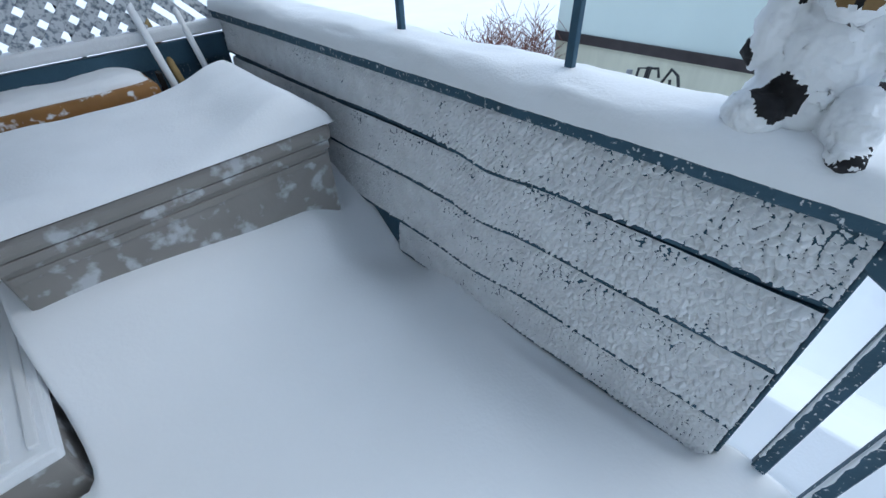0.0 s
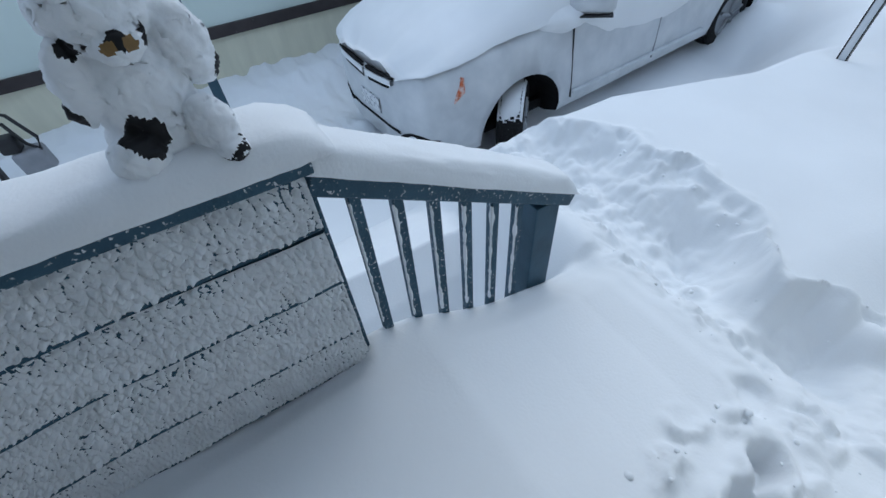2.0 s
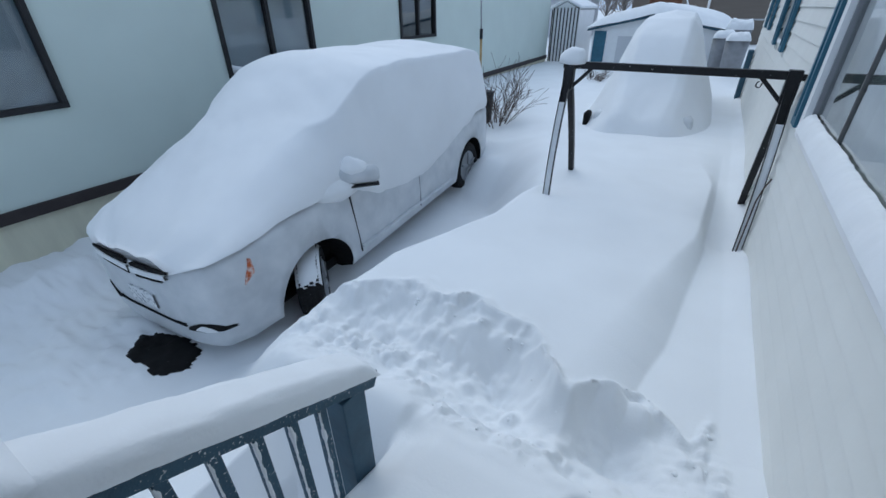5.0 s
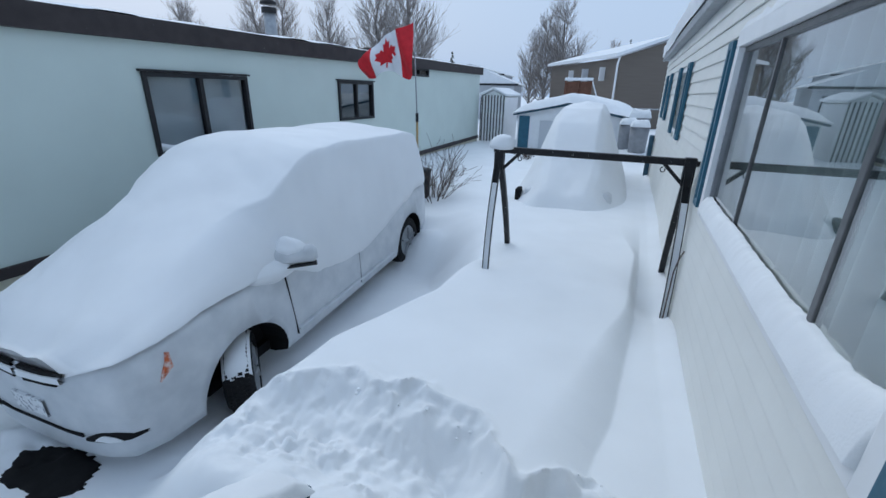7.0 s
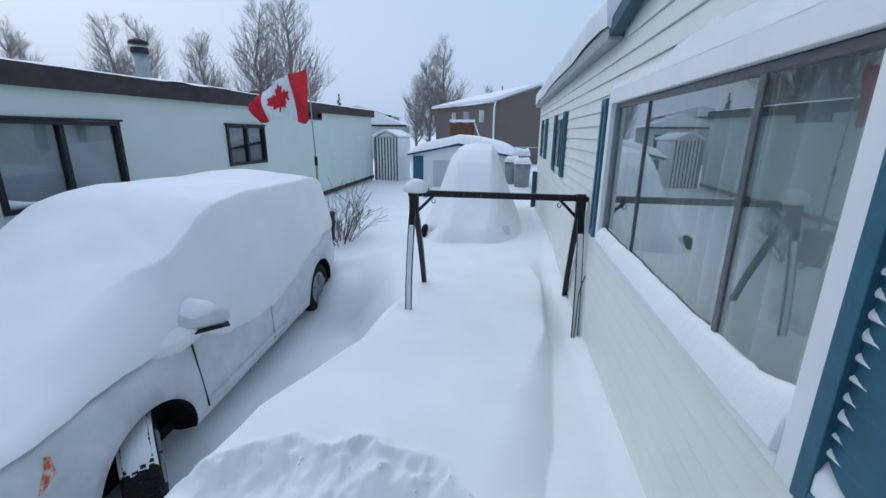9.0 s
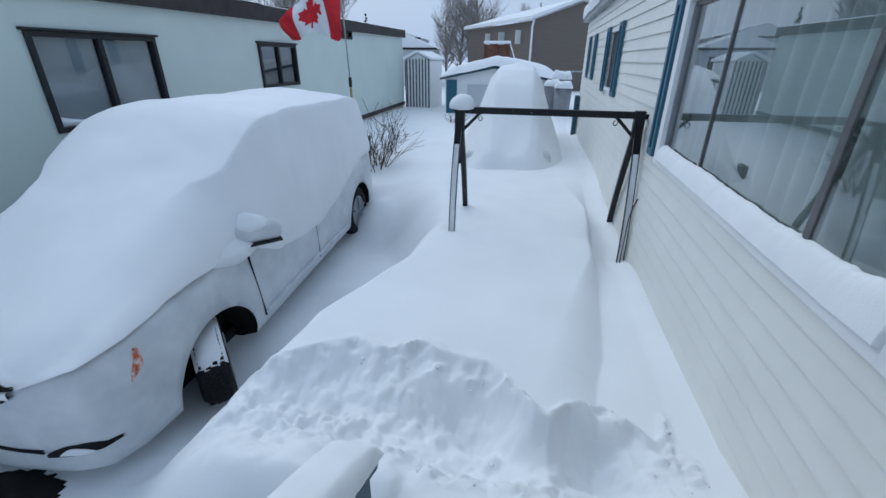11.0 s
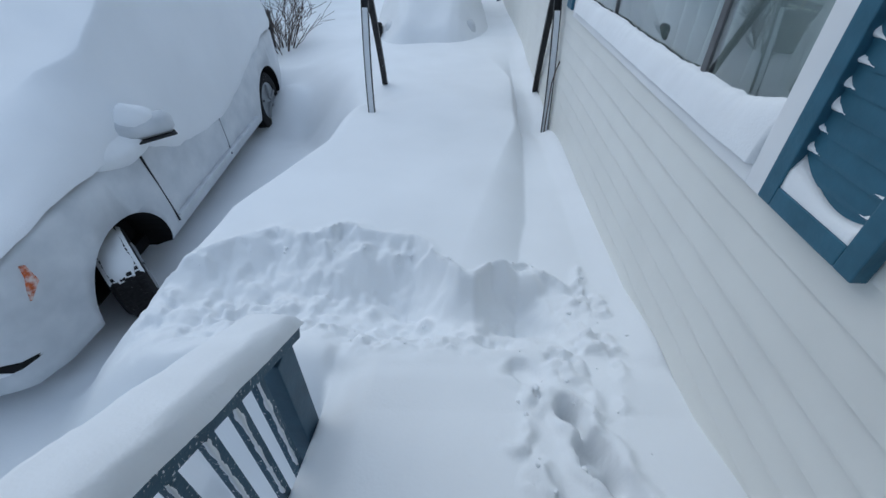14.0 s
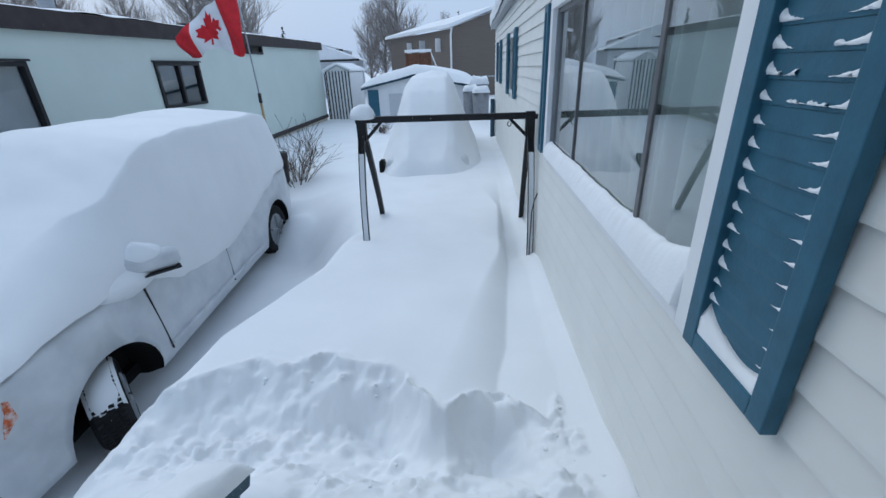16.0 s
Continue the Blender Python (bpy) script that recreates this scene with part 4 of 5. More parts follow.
swing = thing("swing_frame", "black steel garden swing frame without its seat, snow on the legs", "swing frame")
A, B = Vector((-0.44, 5.98, 1.925)), Vector((1.215, 6.04, 1.915))
part("top_beam", bar(A + Vector((-0.06, 0, 0)), B + Vector((0.04, 0, 0)), 0.055, 0.06, 0.004), M_BLACK, swing)
for p, s, zf, zb in ((A, 1, 0.70, 0.72), (B, -1, 0.56, 0.66)):
    part("head_plate", box((p.x - 0.045, p.y - 0.05, p.z - 0.20), (p.x + 0.045, p.y + 0.03, p.z + 0.04), 0.006), M_BLACK, swing)
    head, toe = p + Vector((0, -0.02, -0.08)), Vector((p.x - s * 0.03, p.y - 0.18, zf - 0.28))
    arc = bowed(head, toe, (-s * 0.012, -0.035, 0))
    leg = link("front_leg", *swept(arc, 0.062, 0.006), M_BLACK, swing)
    for k in (-1, 1):
        link("flange", *swept([q + Vector((k * 0.029, -0.016, 0)) for q in arc], 0.006, 0.036), M_BLACK, leg)
    link("packed_snow", *swept([q + Vector((0, -0.012, 0)) for q in arc[2:]], 0.050, 0.024), M_SNOWCAP, leg, "snow packed in the leg channel")
    link("rear_leg", *swept(bowed(p + Vector((0, 0.01, -0.08)), (p.x - s * 0.05, p.y + 0.84, zb - 0.25), (0, 0.07, -0.03)), 0.055, 0.05), M_BLACK, swing)
    part("brace", bar(p + Vector((0.0, 0, -0.22)), p + Vector((s * 0.20, 0, -0.02)), 0.035, 0.03), M_BLACK, swing)
    hook = [p + Vector((s * (0.20 + 0.018 * math.sin(a)), 0.0, -0.075 + 0.022 * math.cos(a))) for a in np.linspace(0, 5.2, 10)]
    link("hook", *tube(hook, 0.005, 6), M_BLACK, swing, smooth=True)
bm = bmesh.new()
bmesh.ops.create_icosphere(bm, subdivisions=3, radius=1)
for v in bm.verts:
    g = 1 + 0.12 * noise.noise(v.co * 1.6)
    v.co = Vector((A.x + 0.02 + 0.130 * v.co.x * g, A.y + 0.01 + 0.11 * v.co.y * g, A.z + 0.02 + (0.125 if v.co.z > 0 else 0.02) * v.co.z * g))
part("snow_lump", bm, M_SNOWCAP, swing, "rounded lump of snow on the frame's corner", True)
link("end_knob", *tube([B + Vector((0.03, 0, -0.01)), B + Vector((0.075, 0, -0.01))], 0.025, 10), M_BLACK, swing, smooth=True)
stick = thing("bent_stick", "thin dark bent stick standing in snow by the wall", "stick")
link("stem", *tube([(1.235, 5.80, 0.45), (1.24, 5.80, 1.0), (1.26, 5.80, 1.12), (1.285, 5.80, 1.2)], 0.006, 6), M_TWIG, stick, smooth=True)

# ---- the parked van ----
VAN = pose(-2.84, 2.72, -0.21, 0, 0, 0) @ pose(0, 0, 0, 1.9, 0, 3.0)
van = thing("parked_van", "white minivan parked and deeply covered with snow", "car", VAN)
VL = 5.50
WU = [0.25, 0.262, 0.30, 0.37, 0.55, 0.9, 1.4, 4.6, 5.12, 5.36, 5.46, 5.50]
WW = [0.30, 0.50, 0.67, 0.79, 0.88, 0.93, 0.95, 0.95, 0.92, 0.86, 0.76, 0.60]


def van_w(u):
    return float(np.interp(u, WU, WW))


def nose_u(v):
    return float(np.interp(abs(v), WW[:7], WU[:7]))


def body_top(u):
    return float(np.interp(u, [0.25, 0.28, 0.36, 0.65, 1.2, 2.3, 2.7, 4.85, 5.12, 5.37, 5.50], [0.86, 0.93, 1.0, 1.08, 1.18, 1.78, 1.83, 1.78, 1.68, 1.2, 0.98]))


def body_section(u):
    w, t = van_w(u), body_top(u)
    zb = float(np.interp(u, [0.25, 0.34, 0.55, 4.9, 5.50], [0.24, 0.18, 0.18, 0.22, 0.34]))
    belt = min(1.08, t - 0.05)
    cabin = max(0.0, (t - 1.1) / 0.65)
    up = [(0, zb), (w * 0.80, zb), (w * 0.96, zb + 0.05), (w * 0.985, zb + 0.14), (w, zb + 0.30), (w * 1.0, min(0.70, belt - 0.08)), (w * 0.985, belt - 0.05), (w * (0.95 - 0.03 * (1 - cabin)), belt)]
    up += [(w * (0.90 - 0.02 * cabin), belt + (t - belt) * 0.45), (w * (0.80 - 0.02 * cabin), belt + (t - belt) * 0.86), (w * 0.55, t - 0.01), (0, t)]
    return up


us = np.concatenate([np.linspace(0.25, 0.40, 7), np.linspace(0.43, 5.12, 40), np.linspace(5.19, VL, 6)])
verts, faces = [], []
for u in us:
    half = body_section(u)
    ring = [(v, z) for v, z in half] + [(-v, z) for v, z in half[-2:0:-1]]
    verts += [(v, u, z) for v, z in ring]
n = len(ring)
for i in range(len(us) - 1):
    for k in range(n):
        faces.append((i * n + k, i * n + (k + 1) % n, (i + 1) * n + (k + 1) % n, (i + 1) * n + k))
faces += [tuple(range(n)), tuple(range((len(us) - 1) * n, len(us) * n))[::-1]]
bm = bmesh.new()
bv = [bm.verts.new(v) for v in verts]
for f in faces:
    bm.faces.new([bv[i] for i in f])
bmesh.ops.recalc_face_normals(bm, faces=bm.faces[:])
body = part("body", bm, M_VAN, van, "white painted body with frosted sides", True)
WHEELS = [(1.285, 0.385), (4.56, 0.36)]
HUB = {1.285: 0.285, 4.56: 0.35}  # height of each wheel arch's centre
cutters = []
for u, r in WHEELS:
    for s in (1, -1):
        c = bmesh.new()
        bmesh.ops.create_cone(c, cap_ends=True, segments=40, radius1=r + 0.075, radius2=r + 0.075, depth=0.5, matrix=Matrix.Translation((s * 0.88, u, HUB[u])) @ Matrix.Rotation(radians(90), 4, "Y"))
        cut = part("cutter", c, M_DARK, van)
        cutters.append(cut)
        md = body.modifiers.new("arch", "BOOLEAN")
        md.object, md.operation, md.solver = cut, "DIFFERENCE", "EXACT"
dg = bpy.context.evaluated_depsgraph_get()
dg.update()
cutme = bpy.data.meshes.new_from_object(body.evaluated_get(dg))
body.modifiers.clear()
body.data = cutme
cutme.materials.clear()
cutme.materials.append(M_VAN)
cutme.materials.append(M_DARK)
# cut arch faces get the near-black, shade painted into their colour
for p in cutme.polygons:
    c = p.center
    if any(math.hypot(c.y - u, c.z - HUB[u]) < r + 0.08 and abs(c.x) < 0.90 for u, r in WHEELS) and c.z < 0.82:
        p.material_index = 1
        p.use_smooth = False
for c in cutters:
    bpy.data.objects.remove(c)


def wheel(u, side, r, turn, label):
    w = thing("wheel", "", "")
    w.parent = van
    w.matrix_basis = Matrix.Translation((side * (0.78 if turn else 0.79), u, r - (0.075 if turn else 0))) @ Matrix.Rotation(radians(turn), 4, "Z")
    tagged(w, label)
    prof = [(-0.105, r * 0.66), (-0.122, r * 0.86), (-0.085, r * 0.965), (0.0, r), (0.085, r * 0.965), (0.122, r * 0.86), (0.105, r * 0.66)]
    vv, ff, k = [], [], 36
    for i in range(k):
        a = 2 * math.pi * i / k
        vv += [(x, q * math.cos(a), q * math.sin(a)) for x, q in prof]
    for i in range(k):
        for j in range(len(prof) - 1):
            ff.append((i * 7 + j, i * 7 + j + 1, ((i + 1) % k) * 7 + j + 1, ((i + 1) % k) * 7 + j))
    link("tyre", vv, ff, M_RUBBER, w, "black tyre", True)
    vv, ff = [], []
    for i in range(60):
        a = 2 * math.pi * i / 60
        for j, x in enumerate((-0.072, -0.024, 0.024, 0.072)):
            o = len(vv)
            aa = a + (0.05 if j % 2 else 0)
            for da in (-0.036, 0.036):
                for dx in (-0.017, 0.017):
                    for q in (r * 0.95, r * (1.012 - 0.018 * (abs(x) > 0.05))):
                        vv.append((x + dx, q * math.cos(aa + da), q * math.sin(aa + da)))
            ff += [tuple(o + t for t in f) for f in ((0, 1, 3, 2), (4, 6, 7, 5), (0, 4, 5, 1), (2, 3, 7, 6), (1, 5, 7, 3))]
    link("tread", vv, ff, M_RUBBER, w)
    link("rim", *tube([(side * 0.02, 0, 0), (side * 0.10, 0, 0)], r * 0.64, 28), M_STEEL, w, "frosted steel rim", False)
    for i in range(5):
        a = 2 * math.pi * i / 5 + 0.3
        part("spoke", bar((side * 0.105, 0.03 * math.cos(a), 0.03 * math.sin(a)), (side * 0.105, r * 0.6 * math.cos(a), r * 0.6 * math.sin(a)), 0.05, 0.03), M_STEEL, w)
    return w


fw = wheel(WHEELS[0][0] + 0.02, 1, 0.355, 42, "front wheel turned out, tyre packed with snow")
# snow packed on the exposed tread of the turned front wheel
vv, ff = [], []
k = 16
for i in range(k + 1):
    a = radians(158 - 104 * i / k - (3 * math.sin(i * 2.1) if i > 10 else 0))
    for j in range(9):
        x = -0.112 + 0.224 * j / 8
        q = 0.355 * (1 - 0.10 * (abs(x) / 0.112) ** 3) + 0.014 * min(1, i / 3, (k - i) / 5) - (0.006 if i in (0, k) else 0) + 0.008 * float(fnoise(x * 30, i * 0.7, 5))
        vv.append((x, q * math.cos(a), q * math.sin(a)))
for i in range(k):
    for j in range(8):
        ff.append((i * 9 + j, i * 9 + j + 1, i * 9 + j + 10, i * 9 + j + 9))
link("packed_snow", vv, ff, M_SNOWCAP, fw, "snow packed on the tread", True)
wheel(WHEELS[1][0], 1, 0.355, 0, "rear wheel with snow in its rim")
wheel(WHEELS[0][0], -1, 0.355, 42, "front wheel in snow")
wheel(WHEELS[1][0], -1, 0.355, 0, "rear wheel in snow")


def nose_strip(name, v0, v1, zlow, zhigh, m, label="", proud=0.006, taper=0.0, n=14, parent=van):
    """A band that follows the curve of the nose; zlow and zhigh are functions of v."""
    vv, ff = [], []
    for i in range(n + 1):
        v = v0 + (v1 - v0) * i / n
        zl, zh = zlow(v), zhigh(v)
        for z in (zl, (zl + zh) / 2, zh):
            vv.append((v, nose_u(v) - proud, z))
            vv.append((v, nose_u(v) + 0.05, z))
    for i in range(n):
        a, b = i * 6, (i + 1) * 6
        for k in (0, 2):
            ff.append((a + k, b + k, b + k + 2, a + k + 2))
        ff += [(a + 1, b + 1, b, a), (a + 4, b + 4, b + 5, a + 5)]
    return link(name, vv, ff, m, parent, label, False)


# dark strips on the nose surface paint the shade inside its openings
for s in (1, -1):
    nose_strip("grille_slot_shade", s * 0.03, s * 0.50, lambda v: 0.875 + 0.045 * (abs(v) / 0.5) ** 2, lambda v: 0.900 + 0.032 * (abs(v) / 0.5), M_DARK, "dark strip for the shade in a grille slot", 0.012)
    nose_strip("grille_slot_shade", s * 0.05, s * 0.40, lambda v: 0.775 + 0.045 * (abs(v) / 0.4), lambda v: 0.805 + 0.022 * (abs(v) / 0.4), M_DARK, "dark strip for the shade in a grille slot", 0.012)
    nose_strip("grille_bar", s * 0.02, s * 0.47, lambda v: 0.815 + 0.045 * (abs(v) / 0.47), lambda v: 0.865 + 0.04 * (abs(v) / 0.47), M_SNOWCAP, "snow-filled grille bar", 0.022)
    nose_strip("fog_recess_shade", s * 0.48, s * 0.83, lambda v: 0.385 + 0.03 * ((abs(v) - 0.48) / 0.35) ** 2, lambda v: 0.40 + 0.075 * math.sin(min(1, (abs(v) - 0.47) / 0.36) * 2.75), M_DARK, "dark strip for the shade in the fog lamp recess", 0.010)
    nose_strip("fog_lamp_snow", s * 0.56, s * 0.74, lambda v: 0.40, lambda v: 0.40 + 0.05 * math.sin((abs(v) - 0.56) / 0.18 * 3.14) + 0.004, M_SNOWCAP, "snow in the recess", 0.016)
nose_strip("lower_intake_shade", -0.46, 0.46, lambda v: 0.408, lambda v: 0.428, M_DARK, "dark strip for the shade in the lower air intake", 0.010)
nose_strip("front_plate", -0.17, 0.17, lambda v: 0.50, lambda v: 0.64, M_PLATE, "frosted plain plate", 0.016)
# amber corner lens, door seams and sill strip on the visible side
def side_quad(name, pts, m, label="", proud=0.006):
    vv = [(van_w(u) + proud, u, z) for u, z in pts]
    vi = [(x - 0.03, u, z) for x, u, z in vv]
    k = len(vv)
    ff = [tuple(range(k)), tuple(range(k, 2 * k))[::-1]] + [(i, i + k, (i + 1) % k + k, (i + 1) % k) for i in range(k)]
    return link(name, vv + vi, ff, m, van, label)


side_quad("corner_lamp", [(0.650, 0.94), (0.668, 0.935), (0.672, 0.815), (0.575, 0.745), (0.595, 0.80), (0.635, 0.87)], M_ORANGE, "amber front corner lamp", 0.010)
side_quad("door_seam", [(1.803, 1.02), (1.812, 1.02), (1.888, 0.34), (1.879, 0.34)], M_FRAME, "", 0.004)
side_quad("door_seam", [(3.06, 0.85), (3.069, 0.85), (3.089, 0.34), (3.08, 0.34)], M_PLASTIC, "", 0.003)
part("sill_strip", bar((0.955, 1.88, 0.40), (0.955, 3.92, 0.40), 0.05, 0.02, 0.006), M_VAN, van)
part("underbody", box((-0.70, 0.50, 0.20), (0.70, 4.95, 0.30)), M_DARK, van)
# mirror
mirror = part("side_mirror", bar((0.86, 1.76, 1.185), (1.17, 2.02, 1.185), 0.13, 0.17, 0.045), M_VAN, van, "white side mirror under a snow cone", True)
part("mirror_edge", bar((0.90, 1.75, 1.095), (1.18, 1.99, 1.10), 0.09, 0.014, 0.005), M_FRAME, mirror)


def heap(name, c, r, peak, label, turn=0.0, seed=1):
    """A wind-shaped heap of snow with a drawn-out top."""
    bm = bmesh.new()
    bmesh.ops.create_icosphere(bm, subdivisions=4, radius=1)
    for v in bm.verts:
        q = v.co.copy()
        up = max(0.0, q.z)
        k = 1 - 0.55 * up**1.3
        g = 1 + 0.10 * noise.noise(q * 1.8 + Vector((seed, 0, 0)))
        v.co = Vector((q.x * r[0] * k * g, q.y * r[1] * k * g + peak * up**2, q.z * r[2] * g))
    bm.transform(Matrix.Translation(c) @ Matrix.Rotation(radians(turn), 4, "Z"))
    return part(name, bm, M_SNOWCAP, mirror, label, True)


heap("snow_peak", (0.99, 1.88, 1.255), (0.075, 0.14, 0.12), -0.05, "peak of snow", -50, 2)
heap("snow_drift", (0.83, 1.70, 1.10), (0.16, 0.34, 0.17), 0.04, "drift behind the mirror", -12, 5)


# snow over hood, glass and roof, as one draped sheet with a scalloped lower edge
COVER_U = [0.25, 0.32, 0.5, 0.9, 1.3, 1.8, 2.2, 2.45, 2.8, 4.6, 5.1, 5.4, 5.6]
COVER_Z = [0.93, 1.01, 1.13, 1.30, 1.48, 1.74, 1.97, 2.11, 2.14, 2.06, 1.88, 1.30, 1.05]


def drape(u, t):
    """A point of the snow cover: u along the van, t from the near side's lower edge (0) over the top to the far side (1)."""
    s = 1 - 2 * t
    w, top = van_w(min(max(u, 0.26), VL - 0.02)), body_top(u)
    edge = float(np.interp(u, [0.2, 0.38, 0.65, 1.2, 1.7, 1.95, 2.3, 2.8, 3.3, 3.75, 4.36, 4.8, 5.5], [0.95, 0.98, 1.02, 1.10, 1.10, 0.98, 0.79, 0.68, 0.70, 0.80, 0.98, 1.12, 1.1])) + 0.05 * float(fnoise(u * 3.1, 0.0, 12))
    edge = min(edge, top + 0.01)
    a = abs(s)
    thick = float(sum(np.interp(u + d, COVER_U, COVER_Z) for d in (-0.12, -0.06, 0, 0.06, 0.12)) / 5) - top
    k = 1 - a
    # side rise then rounded roof
    if k < 0.42:
        f = k / 0.42
        zs = edge + (top + thick * 0.66 - edge) * f**0.92
        vs = (w + 0.035 * min(1, f * 8)) * (1 - 0.15 * f**1.3) - (0.02 if k == 0 else 0)
    else:
        f = (k - 0.42) / 0.58
        vs = (w + 0.035) * 0.85 * (1 - f) ** 0.95
        zs = top + thick * 0.66 + thick * 0.34 * math.sin(f * 1.57) ** 0.8
    vh = (w - 0.015 + 0.02 * min(1, k * 8)) * (1 - k)
    zh = edge + (top + thick - edge) * (math.sin(min(1, k * 2.2) * 1.57) ** 0.75)
    cab = float(sm(0.12, 0.62, top - edge))
    v, z = vh + (vs - vh) * cab, zh + (zs - zh) * cab
    n1 = float(fnoise(u * 1.6, s * 2 + z, 33)) * 0.045 + float(fnoise(u * 5, s * 4 + z * 3, 35)) * 0.012
    return (math.copysign(v + n1 * (0.5 if k < 0.42 else 0), s) if v > 1e-3 else 0, u, z + n1 * min(1, k * 6))


vv, ff = [], []
UU = np.linspace(0.265, VL + 0.04, 130)
TT = np.concatenate([np.linspace(0, 0.21, 22), np.linspace(0.22, 0.78, 30), np.linspace(0.79, 1, 22)])
for u in UU:
    for t in TT:
        p = drape(u, t)
        vv.append(p)
k = len(TT)
for i in range(len(UU) - 1):
    for j in range(k - 1):
        ff.append((i * k + j, i * k + j + 1, (i + 1) * k + j + 1, (i + 1) * k + j))
ff += [tuple(range(k)), tuple(range((len(UU) - 1) * k, len(UU) * k))[::-1]]
link("snow_cover", vv, ff, M_SNOW, van, "deep smooth snow over hood, glass and roof", True)
# bare ground, coloured near-black to include the shade below the bumper
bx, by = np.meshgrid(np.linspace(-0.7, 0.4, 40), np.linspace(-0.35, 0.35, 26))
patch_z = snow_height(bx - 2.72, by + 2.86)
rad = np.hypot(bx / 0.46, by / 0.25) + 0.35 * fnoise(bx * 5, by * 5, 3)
tagged(sheet("shaded_bare_ground", bx - 2.72, by + 2.86, patch_z + np.where(rad < 0.8, 0.015, -0.05), M_DARK), "patch of bare dark ground with the bumper's shade painted in", "ground", kind="structure")

# ---- second vehicle, wholly buried ----
car2 = thing("buried_car", "car wholly buried under a smooth mound of snow", "car", pose(-0.12, 8.75, 0.35, 0, 0, 2))
U2, T2 = np.meshgrid(np.linspace(0, 4.6, 90), np.linspace(-1, 1, 70))
topz = np.interp(U2, [0, 0.25, 0.9, 1.5, 2.0, 3.8, 4.3, 4.6], [0.15, 0.55, 1.05, 1.62, 1.90, 1.92, 1.6, 0.2])
prof = np.interp(np.abs(T2), [0, 0.30, 0.42, 0.62, 0.85, 1.0], [1.0, 0.98, 0.88, 0.55, 0.22, -0.15])
sheet("snow_cover", T2 * (1.05 + 0.12 * sm(0, 1, U2)), U2, topz * prof + 0.10 * fnoise(U2 * 1.3, T2 * 2, 3) * prof, M_SNOW, car2, "smooth snow mound")
part("body", box((-0.75, 0.5, 0.0), (0.75, 4.2, 0.55), 0.15, 3), M_VAN, car2, smooth=True)
part("wheel", box((-0.90, 0.55, 0.22), (-0.80, 0.80, 0.50), 0.05, 3), M_DARK, car2, "dark wheel edge showing", True)

# ---- sheds and yard things ----
shed = thing("striped_shed", "small white metal shed with dark stripes and a snowy roof", "shed", pose(-4.42, 18.85, 0.55, 0, 0, -4))
part("wall", box((-0.5, 0, -0.3), (0.5, 1.6, 1.75)), M_WHITE, shed)
for i in range(8):
    part("stripe", box((-0.47 + 0.128 * i, -0.02, -0.3), (-0.43 + 0.128 * i, -0.003, 1.82)), M_FRAME, shed)
bm = bmesh.new()
tri = [(-0.5, 1.752), (0.5, 1.752), (0.0, 2.0)]
fa, fb = [bm.verts.new((x, 0, z)) for x, z in tri], [bm.verts.new((x, 1.6, z)) for x, z in tri]
bm.faces.new(fa), bm.faces.new(fb[::-1])
for i in range(3):
    bm.faces.new((fa[i], fb[i], fb[(i + 1) % 3], fa[(i + 1) % 3]))
part("gable", bm, M_WHITE, shed)
for s in (-1, 1):
    part("roof_snow", bar((s * 0.29, -0.1, 1.95), (s * 0.29, 1.7, 1.95), 0.62, 0.10, 0.03, (s * 0.45, 0, 1)), M_SNOWCAP, shed)
part("side_edge", box((-0.53, -0.02, -0.3), (-0.505, 1.6, 1.75)), M_FRAME, shed)

gar = thing("low_garage", "low white garage with a teal door and rounded roof snow", "garage", pose(-1.25, 17.2, 0.5, 0, 0, -3))
part("wall", box((-1.75, 0, -0.4), (1.75, 4, 1.30)), M_WHITE, gar)
part("door", box((-1.70, -0.03, -0.3), (-1.32, -0.003, 1.22), 0.004), M_TEAL, gar, "teal door")
part("garage_door", box((-0.95, -0.03, -0.3), (0.9, -0.003, 1.08), 0.004), M_GREYH, gar)
vv, ff = [], []
for y in (-0.15, 4.1):
    vv += [(x, y, z) for x, z in ((-1.9, 1.28), (0, 1.68), (1.9, 1.28), (1.9, 1.22), (0, 1.60), (-1.9, 1.22))]
ff = [(0, 1, 7, 6), (1, 2, 8, 7), (2, 3, 9, 8), (3, 4, 10, 9), (4, 5, 11, 10), (5, 0, 6, 11), (0, 5, 4, 1), (1, 4, 3, 2)]
link("roof", vv, ff, M_BLUE, gar)
link("gable", [(-1.75, 0, 1.302), (1.75, 0, 1.302), (0, 0, 1.61)], [(0, 1, 2)], M_WHITE, gar)
Ug, Tg = np.meshgrid(np.linspace(-0.2, 4.2, 30), np.linspace(-1, 1, 50))
sheet("roof_snow", 1.95 * Tg, Ug, 1.30 + 0.38 * (1 - np.abs(Tg)) + 0.30 * (1 - np.abs(Tg) ** 6) * np.minimum(1, 4 * np.minimum(Ug + 0.2, 4.2 - Ug)) + 0.05 * fnoise(Ug, Tg * 3, 2), M_SNOWCAP, gar, "thick rounded roof snow")

for x, y, h, r in ((0.66, 16.4, 0.80, 0.26), (0.98, 15.8, 0.78, 0.27)):
    b = thing("rubbish_bin", "grey plastic bin capped with snow by the house", "bin", Matrix.Translation((x, y, 0.82)), "bins by the house")
    link("body", *tube([(0, 0, -0.1), (0, 0, h)], r, 16, [r * 0.85, r]), M_PLASTIC, b, smooth=True)
    cap_snow("snow_cap", (-r, 0, h), (r, 0, h), r, 0.18, b, "", 0.02, 7)
bbq = thing("covered_barbecue", "covered barbecue with a snow cap beside the house", "barbecue", Matrix.Translation((0.95, 17.0, 0.72)))
